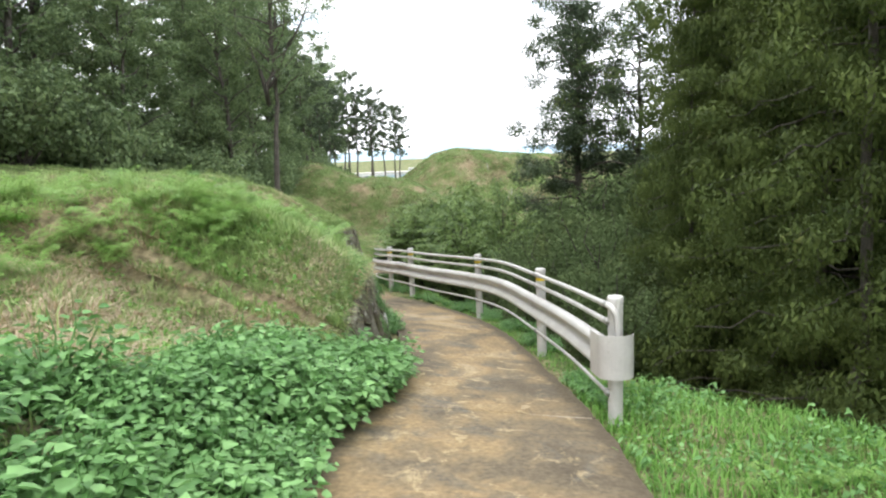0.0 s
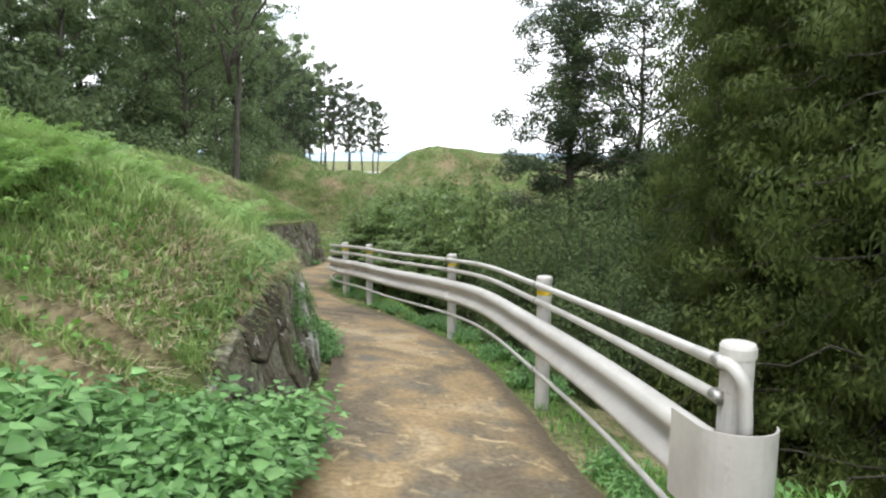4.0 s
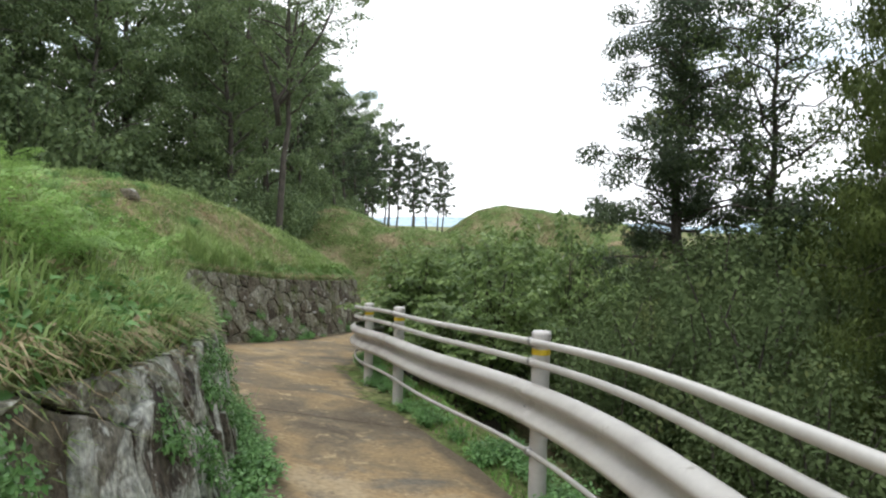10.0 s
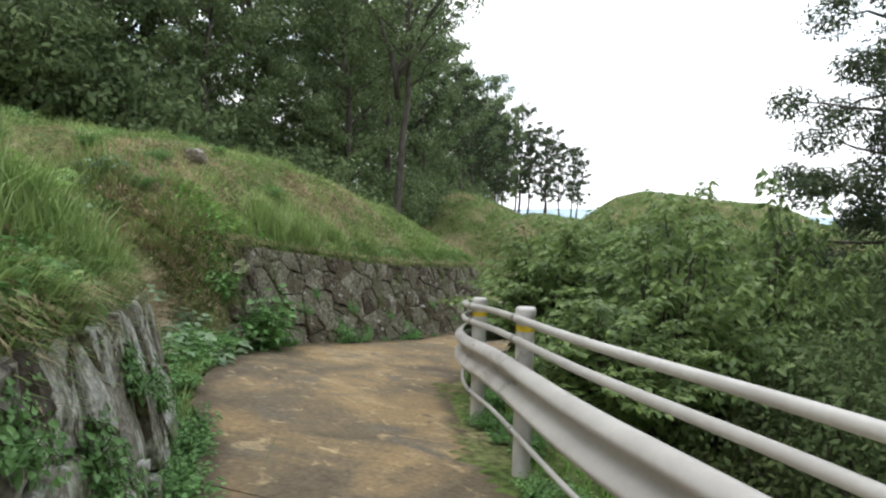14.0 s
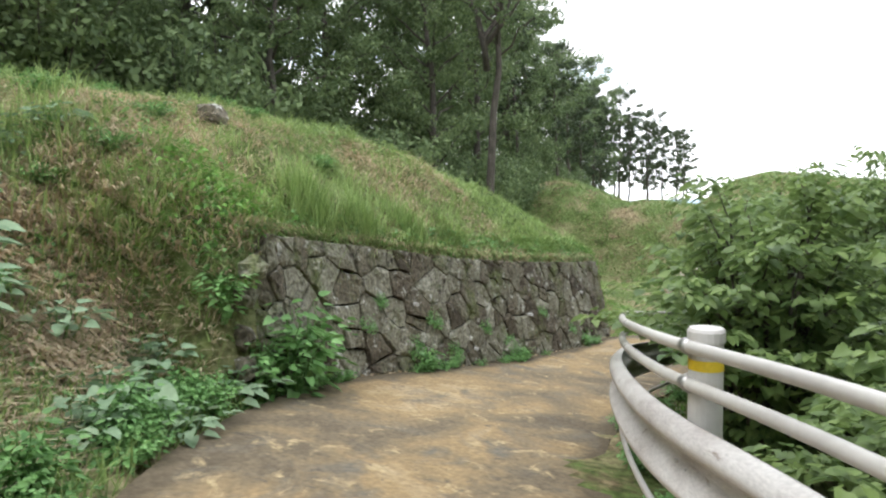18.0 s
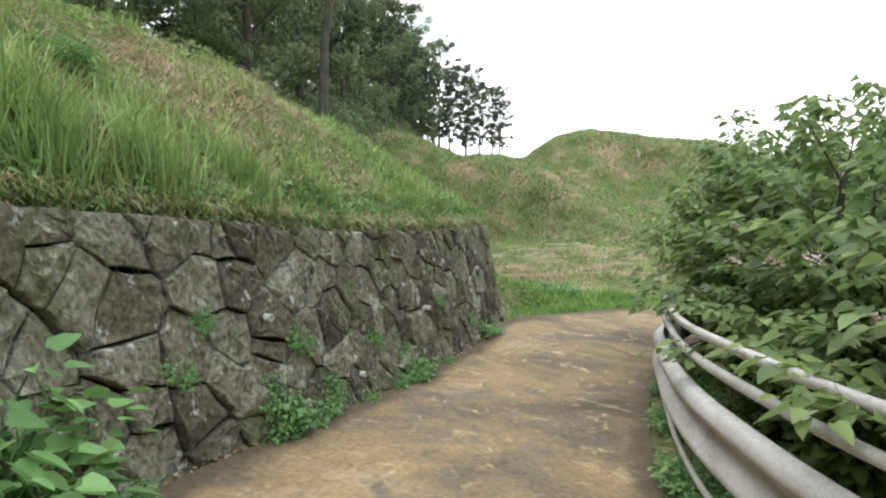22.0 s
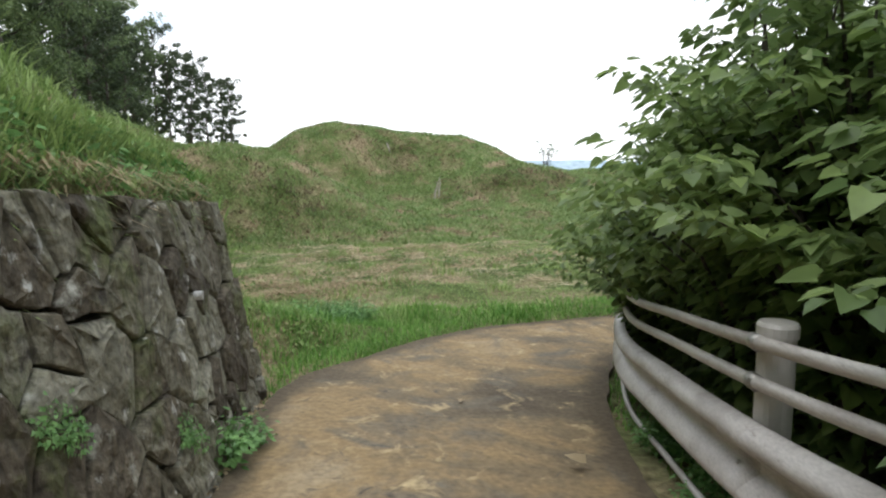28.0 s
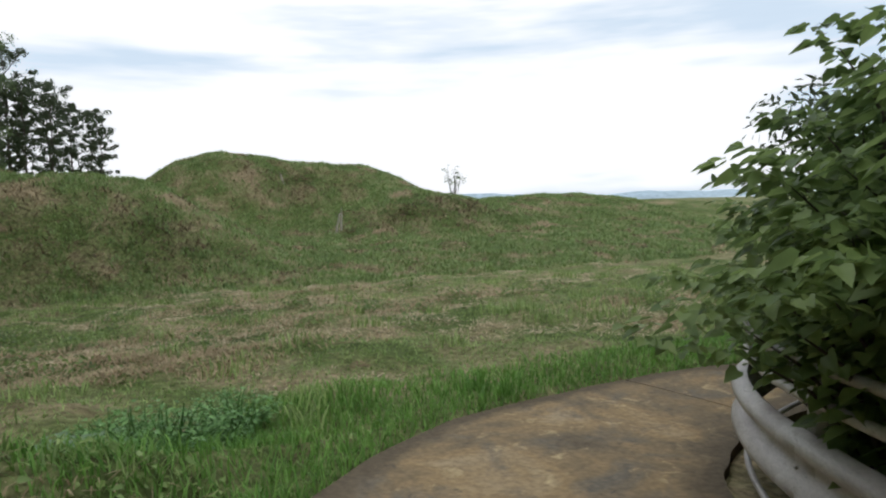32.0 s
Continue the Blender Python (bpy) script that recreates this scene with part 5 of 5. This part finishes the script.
grass_object("shoulder_straw", "bleached straw on the bank's shoulder", x[thin_out], y[thin_out], 0.12, 0.006, L_STRAW, 535, 2.2, fall=0.35)
x, y = tufts(26, 110, 0.10, -3.5, 0.6, 2.4, 5.6, 523, lambda x, y, dl, dr, rng: (dl > 0.9) & (dl < 3.2))
grass_object("straw_clumps", "upright clumps of bleached dead grass on the bank", x, y, 0.24, 0.006, L_STRAW, 524, 1.3, fall=0.25)
x, y = tufts(110, 45, 0.11, -6, 1.2, 1.4, 7.0, 521, lambda x, y, dl, dr, rng: (dl > 0.9) & (dl < 6))
leaf_carpet("front_bank_weeds", "small fresh green weeds on the front of the bank", x, y, 0.02, 0.14, 0.055, L_FERN, 522)
for cy, off, w_, h_, n in ((17.95, 0.62, 0.16, 0.46, 700), (18.55, 0.52, 0.11, 0.34, 420), (19.4, 0.6, 0.10, 0.28, 300), (12.9, 0.75, 0.22, 0.36, 800), (16.3, 1.30, 0.22, 0.22, 800), (16.55, 0.95, 0.18, 0.20, 450), (16.4, 2.1, 0.30, 0.34, 900), (15.4, 2.6, 0.22, 0.3, 600)):
    cx, cy = strip_spot(cy, off)
    rng = np.random.default_rng(int(cy * 100))
    grass_object("grass_tussock", "tall rounded tussock of fine green grass", cx + rng.normal(size=n) * w_, cy + rng.normal(size=n) * w_, h_, 0.005, L_GRASS, int(cy * 90), 0.75)
for n_, (cy, off, sy, n) in enumerate(((14.3, 1.05, 0.45, 4200), (15.3, 1.35, 0.5, 4200), (13.7, 1.5, 0.35, 2400), (16.1, 0.9, 0.28, 1800), (14.9, 2.9, 0.4, 2200), (17.6, 2.6, 0.45, 2400), (15.9, 2.0, 0.4, 2600), (15.5, 2.9, 0.5, 2600), (16.3, 1.5, 0.3, 1800))):
    cx, cy = strip_spot(cy, off)
    rng = np.random.default_rng(740 + n_)
    x, y = cx + rng.normal(size=n) * sy * 0.8, cy + rng.normal(size=n) * sy
    _, dl_, _, _ = terrain(x, y)
    grass_object("bank_straw_drift", "flattened bleached straw on the bank", x[dl_ > 0.45], y[dl_ > 0.45], 0.10, 0.007, L_STRAW, 760 + n_, 2.6, fall=0.3)
x, y = tufts(70, 70, 0.16, -7.5, -1.5, 12.8, 21.5, 525, lambda x, y, dl, dr, rng: (dl > 0.7) & (dl < 5.5))
leaf_carpet("leafy_weed_patches", "dark leafy weed patches on the upper bank", x, y, 0.02, 0.15, 0.055, L_BUSH, 526)
x, y = strip_scatter(15000, 15.2, 16.9, 0.5, 2.6, 537)
thin_out = (patch_noise(x, y, 1.1, 31.0) > np.random.default_rng(538).uniform(-0.2, 0.12, len(x))) & (y < 16.5)
grass_object("draped_straw", "bleached straw draped down the slope beside the wall's end", x[thin_out], y[thin_out], 0.11, 0.008, L_STRAW, 539, 1.5, True, -0.02, 1.0)
rng = np.random.default_rng(527)
leaf_carpet("fresh_weed_patch", "fresh green leafy weeds above the wall's end", -4.15 + rng.normal(size=900) * 0.28, 16.75 + rng.normal(size=900) * 0.30, 0.02, 0.16, 0.06, L_FERN, 528)
x, y = strip_scatter(3500, 13.3, 17.2, 0.05, 1.2, 485)
grass_object("slope_grass", "green grass on the slope between the walls", x, y, 0.16, 0.006, L_GRASS, 486, 1.0)
x, y = strip_scatter(30000, 13.3, 17.2, 0.3, 2.6, 487)
grass_object("slope_straw", "bleached straw on the slope between the walls", x, y, 0.10, 0.006, L_STRAW, 488, 2.4, fall=0.4)
x, y = strip_scatter(3500, 13.3, 17.2, 0.05, 2.0, 489)
leaf_carpet("slope_weeds", "small-leaved weeds on the slope between the walls", x, y, 0.01, 0.09, 0.06, L_HERB, 490)


def meadow_bare(x, y):
    """High where the cut meadow lies under straw."""
    zone = 0.15 * smooth_step(3, -3, x) * smooth_step(29.0, 30.2, y) - 0.5 * smooth_step(29.7, 28.7, y) - 0.06
    return patch_noise(x * 0.6, y, 0.55, 21.0) + 0.5 * patch_noise(x, y, 1.7, 5.0) + zone


x, y = scatter(95000, -9, 10, 25, 42, 185, lambda x, y, dl, dr, rng: (dl > 0.03) & (meadow_bare(x, y) < rng.uniform(0.0, 0.16, len(x))))
grass_object("meadow_grass", "short green meadow grass beyond the bend", x, y, 0.055, 0.008, L_GRASS, 186, 1.0)
x, y = scatter(120000, -10, 10, 28, 42, 587, lambda x, y, dl, dr, rng: (dl > 1.0) & (meadow_bare(x, y) > rng.uniform(0.0, 0.10, len(x))))
grass_object("meadow_straw", "bleached cut straw in drifts on the meadow", x, y, 0.06, 0.007, L_STRAW, 588, 2.4, fall=0.4)
x, y = tufts(46, 90, 0.16, -8, 7, 28.5, 37, 589, lambda x, y, dl, dr, rng: dl > 1.5)
leaf_carpet("meadow_weed_clumps", "dark green weed clumps standing in the meadow", x, y, 0.02, 0.22, 0.06, L_BUSH, 590)
x, y = tufts(90, 60, 0.16, -8, 10, 27, 42, 187, lambda x, y, dl, dr, rng: dl > 0.6)
grass_object("meadow_tufts", "taller green tufts in the meadow", x, y, 0.20, 0.008, L_GRASS, 188, 0.7)
x, y = scatter(42000, -4, 4, 24, 28.5, 89, lambda x, y, dl, dr, rng: (dl > 0.0) & (dl < 1.5) & (rng.random(len(x)) > 0.35 * dl))
grass_object("verge_grass", "lush bright grass along the path's edge", x, y, 0.12, 0.005, L_FERN, 90, 0.8)
x, y = tufts(46, 60, 0.09, -4, 3, 24, 28.0, 189, lambda x, y, dl, dr, rng: (dl > 0.15) & (dl < 0.9))
grass_object("verge_tufts", "tall bright grass clumps at the path's edge", x, y, 0.26, 0.006, L_FERN, 190, 0.7)
x, y = scatter(34000, 3.2, 9, -1, 6.5, 91, lambda x, y, dl, dr, rng: (dr > 0.03))
grass_object("right_verge_grass", "lush bright grass beside the rail's end", x, y, 0.13, 0.006, L_FERN, 92, 0.9)
x, y = scatter(14000, 3.2, 9, -1, 6.5, 387, lambda x, y, dl, dr, rng: (dr > 0.05) & (patch_noise(x, y, 0.8, 6.0) > rng.uniform(-0.25, 0.3, len(x))))
leaf_carpet("right_verge_weeds", "leafy weeds in the grass beside the rail's end", x, y, 0.02, 0.16, 0.06, L_HERB, 388)
x, y = scatter(50000, -2, 4, 4.5, 25, 93, lambda x, y, dl, dr, rng: (dr > 0.02) & (dr < 0.5))
grass_object("rail_foot_grass", "green weeds under the guardrail", x, y, 0.09, 0.006, L_FERN, 94, 0.9)


def mound_wear(x, y):
    """High where the mounds' faces are worn or brushy."""
    g = np.hypot(meadow(x + 0.3, y) - meadow(x - 0.3, y), meadow(x, y + 0.3) - meadow(x, y - 0.3)) / 0.6
    return patch_noise(x, y, 0.75, 41.0) + 0.35 * np.minimum(g, 0.6) * (meadow(x, y - 0.4) < meadow(x, y)) - 0.12


x, y = scatter(170000, -14, 24, 39.5, 68, 193, lambda x, y, dl, dr, rng: mound_wear(x, y) < rng.uniform(0.06, 0.16, len(x)))
grass_object("mound_grass", "rough green grass on the mounds", x, y, 0.15, 0.018, L_MOUND, 194, 1.0)
x, y = scatter(110000, -14, 22, 39.5, 65, 191, lambda x, y, dl, dr, rng: mound_wear(x, y) > rng.uniform(0.10, 0.20, len(x)))
half = np.random.default_rng(197).random(len(x)) < 0.68
grass_object("mound_straw", "dry straw and cut stalks on the mounds", x[half], y[half], 0.12, 0.015, L_DRY, 192, 2.2, fall=0.4)
grass_object("mound_stalks", "brown dead stalks on the mounds' worn faces", x[~half], y[~half], 0.17, 0.015, L_BROWN, 196, 1.8, fall=0.2)

for n_, (cx, cy, sx, sy, n) in enumerate(((-3.9, 30.0, 1.4, 0.22, 2600), (-2.2, 30.7, 1.1, 0.20, 1900), (-3.4, 32.4, 1.8, 0.35, 2600), (0.6, 33.4, 1.1, 0.30, 1500), (2.9, 34.2, 1.3, 0.35, 1500),
                                          (-0.6, 35.8, 1.6, 0.4, 1500), (5.2, 31.6, 0.9, 0.3, 1200), (1.2, 37.6, 1.4, 0.35, 1200), (5.5, 42.5, 2.6, 0.5, 1800))):
    rng = np.random.default_rng(700 + n_)
    x, y = cx + rng.normal(size=n) * sx, cy + rng.normal(size=n) * sy
    grass_object("straw_drift", "drift of bleached cut straw lying on the meadow", x, y, 0.10, 0.009, L_DRY, 720 + n_, 2.4, fall=0.3)
for n_, (cx, cy, sx, sy, n) in enumerate(((3.0, 57.0, 1.6, 1.0, 900), (7.6, 51.2, 2.6, 0.9, 900), (-5.0, 41.8, 2.8, 0.9, 380), (-2.6, 42.6, 0.8, 0.8, 350), (10.5, 52.4, 1.4, 0.7, 500))):
    rng = np.random.default_rng(300 + n_)
    x, y = cx + rng.normal(size=n) * sx, cy + rng.normal(size=n) * sy
    grass_object("brush_heap", "dead brown stalks heaped on the mound", x, y, 0.30, 0.014, L_BROWN, 310 + n_, 2.6, fall=0.6)
x, y = strip_scatter(1100, 17.2, 24.2, -0.03, 0.07, 601)
leaf_carpet("wall_foot_litter", "dry leaf litter along the wall's foot", x, y, 0.045, 0.065, 0.045, L_DRY, 602)

# ---- single things ----
def rock_mesh(seed, sx, sy, sz):
    bm = bmesh.new()
    bmesh.ops.create_icosphere(bm, subdivisions=2, radius=1.0)
    for v_ in bm.verts:
        d = 0.75 + 0.5 * noise.noise(v_.co * 1.3 + Vector((seed, 0, 0)))
        v_.co = Vector((v_.co.x * sx * d, v_.co.y * sy * d, v_.co.z * sz * d))
    return bm_mesh("rock", bm, M_STONE)


rock = tagged(new("rock", rock_mesh(3.0, 0.26, 0.20, 0.17)), "pale weathered rock half buried in the grass", "rock")
rock.matrix_basis = pose(-5.44, 17.95, z_at(-5.44, 17.95) + 0.08, 0, 12, 30)

for n_, (x, y, z, sx, sy, sz) in enumerate(((-3.50, 16.52, 2.20, 0.17, 0.15, 0.12), (-3.66, 16.50, 1.95, 0.18, 0.16, 0.15), (-3.60, 16.46, 1.66, 0.15, 0.15, 0.13), (-3.52, 16.42, 1.42, 0.17, 0.16, 0.13))):
    ob = tagged(new("rock", rock_mesh(7.0 + 3 * n_, sx, sy, sz)), "loose stone fallen from the wall's broken end", "rock", "loose stones at the wall's end")
    ob.matrix_basis = pose(x, y, z, 10 * n_, -15, 40 * n_)

# ---- the rail's end: looped pipes and the rounded end plate ----
end = RAIL_BASE[0]
back = -(RAIL_BASE[2] - RAIL_BASE[0])
back = back / np.linalg.norm(back)
side = np.array([-back[1], back[0], 0.0])      # away from the path
loop = [end + back * s_ + (0, 0, 1.0) for s_ in (-0.20, -0.02, 0.02)]
for a in np.linspace(0, math.pi / 2, 7)[1:]:
    loop.append(end + back * (0.02 + 0.085 * math.sin(a)) + (0, 0, 0.915 + 0.085 * math.cos(a)))
loop += [end + back * 0.105 + (0, 0, h) for h in (0.80, 0.58)]
loop = np.array(loop) + side * np.interp(np.arange(len(loop)), [0, 2, 8, 10], [-0.07, -0.07, -0.02, 0.0])[:, None]
v, f = tube(loop, 0.026, 10)
part("end_loop", mesh_from("end_loop", v, f, M_RAIL, True), guardrail, "pipe bent down to close the rail's end")
plate = [end + back * s_ + side * -0.160 + (0, 0, 0.575) for s_ in (-0.20, -0.10, 0.0, 0.05)]
for a in np.linspace(-math.pi / 2, math.pi * 0.42, 14)[1:]:
    plate.append(end + back * (0.05 + 0.145 * math.cos(a)) + side * (-0.015 + 0.145 * math.sin(a)) + (0, 0, 0.575))
v, f = sweep(plate, [(-0.004, -0.185), (0.004, -0.185), (0.004, 0.185), (-0.004, 0.185)])
part("end_plate", mesh_from("end_plate", v, f, M_RAIL), guardrail, "rounded off-white end plate")
v, f = tube([(0, 0, 0), (-0.012, 0, 0)], 0.013, 8)
BOLT = mesh_from("bolt", v, f, M_BOLT, True)
for po in [o for o in guardrail.children if o.name.startswith("post")]:
    for dy in (-0.05, 0.05):
        for h in (0.54, 0.62):
            part("bolt", BOLT, po, at=pose(-0.081, dy, h))

# ---- drain pipes in the walls ----
def drain(x, y, z, ang):
    bm = bmesh.new()
    n = 14
    rings = []
    for r, d in ((0.024, -0.2), (0.024, 0.028), (0.019, 0.028), (0.019, -0.2)):
        rings.append([bm.verts.new((d, r * math.cos(k * 2 * math.pi / n), r * math.sin(k * 2 * math.pi / n))) for k in range(n)])
    for a, b in zip(rings[:-1], rings[1:]):
        for k in range(n):
            bm.faces.new((a[k], a[(k + 1) % n], b[(k + 1) % n], b[k]))
    ob = tagged(new("drain_pipe", bm_mesh("drain_pipe", bm, M_PIPE, True)), "white plastic drain pipe end in the wall", "pipe", "wall drains")
    ob.matrix_basis = pose(x, y, z, 0, 0, ang)


for y, h in ((17.69, 0.23), (18.99, 0.74), (20.04, 0.20), (21.38, 0.58), (23.15, 0.84), (9.9, 0.30), (12.1, 0.30)):
    k = int(np.argmin(np.abs(EL[:400, 1] - y)))
    ax = -EN[k]
    p = EL[k, :2] - ax * (0.01 + 0.19 * h if y > 16 else 0.11 + 0.22 * h)
    drain(p[0], p[1], EL[k, 2] + h, math.degrees(math.atan2(ax[1], ax[0])))

# ---- small plants on and before the walls ----
weed = leafy("tall_weed", "tall leafy weed at the foot of the wall", "plant", 10, 0.30, 0.85, 16, 0.15, 65, L_HERB, "tall weeds", 0.35, 0.15)
WEEDS = [(16.9, 0.0, 0.95), (17.15, 0.02, 1.05), (16.6, 0.1, 0.7), (16.35, 0.3, 0.55), (15.9, 0.35, 0.45), (15.2, 0.3, 0.5), (14.5, 0.3, 0.5), (22.9, 0.0, 0.4), (21.0, 0.0, 0.35),
         (19.0, 0.0, 0.45), (15.3, 1.9, 0.36), (14.4, 1.6, 0.34), (16.0, 2.3, 0.36), (13.8, 2.4, 0.36), (15.6, 3.2, 0.36), (14.6, 3.6, 0.34)]
for n_, (y, off, s) in enumerate(WEEDS):
    x, yy = strip_spot(y, max(off, 0.001))
    m = pose(x, yy, z_at(x, yy), 0, 0, n_ * 71) @ Matrix.Diagonal((s, s, s, 1))
    if n_ == 0:
        weed.matrix_basis = m
    else:
        copy_thing(weed, m)
pale_weed = leafy("broad_leaf_weed", "low weed with broad greyish-green leaves on the bank", "plant", 12, 0.20, 0.24, 5, 0.13, 68, L_PALE, "broad-leaved weeds", 0.4, 0.4, width=0.42)
for n_, (x, y, s) in enumerate(((-4.26, 14.60, 1.3), (-3.81, 14.50, 1.2), (-3.80, 15.15, 1.0), (-3.69, 15.68, 1.0), (-3.48, 16.20, 1.1), (-3.33, 15.11, 1.2), (-5.31, 15.71, 1.0), (-5.09, 15.99, 0.9),
                                (-3.92, 14.80, 0.8), (-3.1, 14.8, 0.9), (-3.0, 15.4, 0.8), (-4.75, 15.0, 0.9), (-2.66, 26.5, 0.9), (-2.5, 26.9, 0.8))):
    m = pose(x, y, z_at(x, y), 0, 0, n_ * 63) @ Matrix.Diagonal((s, s, s, 1))
    if n_ == 0:
        pale_weed.matrix_basis = m
    else:
        copy_thing(pale_weed, m @ Matrix.Diagonal((1 / 1.3, 1 / 1.3, 1 / 1.3, 1)))
WALL_PLANTS = [(y, h, s) for y, h, s in ((18.2, 0.5, 0.3), (18.9, 0.25, 0.38), (19.3, 0.55, 0.35), (19.6, 0.15, 0.4), (20.3, 0.45, 0.3), (20.8, 0.2, 0.35), (21.7, 0.6, 0.28), (18.5, 0.75, 0.25),
                                         (22.5, 0.3, 0.3), (7.5, 0.3, 0.4), (7.9, 0.55, 0.4), (8.6, 0.35, 0.45), (9.3, 0.6, 0.42), (9.8, 0.35, 0.5), (10.2, 0.65, 0.45), (10.8, 0.4, 0.5), (11.2, 0.7, 0.42),
                                         (11.7, 0.45, 0.5), (12.3, 0.6, 0.45), (12.8, 0.4, 0.5), (8.2, 0.75, 0.4), (10.5, 0.8, 0.45))]
for n_, (y, h, s) in enumerate(WALL_PLANTS):
    k = int(np.argmin(np.abs(EL[:400, 1] - y)))
    ax = -EN[k]
    lean = 0.19 if y > 16 else 0.22
    p = EL[k, :2] - ax * ((0.04 if y > 16 else 0.14) + lean * h + 0.01)
    ang = math.degrees(math.atan2(ax[1], ax[0]))
    src = (herb_a, herb_b)[n_ % 2]
    m = pose(p[0], p[1], EL[k, 2] + h, 0, 0, ang) @ pose(0, 0, 0, 0, 62, 0) @ Matrix.Diagonal((s, s, s * 0.8, 1))
    c = copy_thing(src, m @ Matrix.Diagonal((1 / src.scale[0], 1 / src.scale[1], 1 / src.scale[2], 1)))
    tagged(c, "small green herb rooted in the wall's joints", "plant", "herbs on the walls")

# feathery shrub in the grass beyond the bend
shrub = leafy("meadow_shrub", "bushy blue-green herb in the verge grass", "plant", 40, 0.42, 0.36, 22, 0.055, 66, L_HERB, "herbs in the verge grass", 0.5, 0.2)
shrub.matrix_basis = pose(-2.15, 26.6, z_at(-2.15, 26.6), 0, 0, 0)
for x, y, a in ((-1.72, 27.25, 80), (-1.95, 26.95, 200), (-2.4, 26.95, 140)):
    copy_thing(shrub, pose(x, y, z_at(x, y), 0, 0, a) @ Matrix.Diagonal((0.85, 0.85, 0.85, 1)))

# ---- fallen leaves on the path ----
fl = random.Random(31)
FALLEN = leaves_mesh("fallen_leaf", [(0, 0, 0)], [(1, 0, 0.0)], [(0, 0, 1)], [0.11], L_DRY, 0.34, 0.35, -0.08)
for x, y, s in ((-0.83, 22.63, 1.1), (-1.05, 21.4, 0.7), (-1.35, 20.3, 0.6), (-1.2, 23.9, 0.6), (1.9, 7.2, 0.5), (2.6, 4.9, 0.9), (0.9, 12.9, 0.6), (-1.5, 18.2, 0.6), (-0.9, 19.8, 0.7)):
    z, dl, dr, k = terrain([x], [y])
    a = float(-dr[0] / np.linalg.norm(EL[k[0]] - ER[k[0]]))
    zz = float(ER[k[0], 2] + (EL[k[0], 2] - ER[k[0], 2]) * a) + 0.012
    ob = tagged(new("fallen_leaf", FALLEN), "curled dead leaf lying on the path", "leaf", "fallen leaves")
    ob.matrix_basis = pose(x, y, zz, fl.uniform(-8, 8), fl.uniform(-8, 8), fl.uniform(0, 360)) @ Matrix.Diagonal((s, s, s, 1))

# ---- on the far ridge ----
sapling = leafy("sapling", "lone bare-stemmed sapling on the ridge", "tree", 9, 0.8, 2.0, 16, 0.20, 67, L_FOREST, "", 0.3, 0.45)
sapling.matrix_basis = pose(12.6, 58.0, z_at(12.6, 58.0), 0, 0, 0)
for n_, (x, y, h) in enumerate(((3.9, 51.0, 0.9), (4.3, 51.3, 1.1), (2.6, 57.0, 0.6))):
    rng = np.random.default_rng(90 + n_)
    v, f = tube(limb_path((0, 0, -0.2), (0.35, 0.1, h), 0.1, rng), np.linspace(0.06, 0.02, 6), 7)
    ob = tagged(new("dead_stump", mesh_from("dead_stump", v, f, M_DEADWOOD, True)), "bleached dead stump standing on the mound", "stump", "dead stumps")
    ob.matrix_basis = pose(x, y, z_at(x, y), 0, 0, n_ * 50)


# ---- distant town on the plain ----
def far_building(x, y, z, w, d, h, storeys):
    root = tagged(new("far_building"), "pale low building far off on the plain", "building", "distant buildings")
    bm = bmesh.new()
    bmesh.ops.create_cube(bm, size=1.0, matrix=Matrix.Translation((0, 0, h / 2)) @ Matrix.Diagonal((w, d, h, 1)))
    part("wall", bm_mesh("wall", bm, M_TOWN), root)
    bm = bmesh.new()
    bmesh.ops.create_cube(bm, size=1.0, matrix=Matrix.Translation((0, 0, h + 0.3)) @ Matrix.Diagonal((w + 1, d + 1, 0.6, 1)))
    part("roof", bm_mesh("roof", bm, M_RAIL), root)
    bm = bmesh.new()
    bmesh.ops.create_cube(bm, size=1.0, matrix=Matrix.Diagonal((w / 7, 0.3, 1.6, 1)))
    pane = bm_mesh("window", bm, M_HAZE)
    for s_ in range(storeys):
        for k in range(5):
            part("window", pane, root, at=pose(-w * 0.4 + k * w * 0.2, -d / 2 - 0.02, (s_ + 0.5) * h / storeys))
    root.matrix_basis = pose(x, y, z, 0, 0, 8)


for x, y, w, h, st in ((-62, 390, 34, 8, 2), (-90, 410, 28, 7, 2), (-34, 430, 30, 9, 3), (-120, 420, 36, 8, 2), (-10, 460, 26, 7, 2)):
    far_building(x, y, -14.6, w, 14, h, st)
v, f = tube([(0, 0, -1), (0, 0, 16)], [0.35, 0.2], 8)
pole = tagged(new("utility_pole", mesh_from("utility_pole", v, f, M_HAZE)), "thin pole far off on the plain", "pole")
pole.matrix_basis = pose(-24, 380, -14.6)
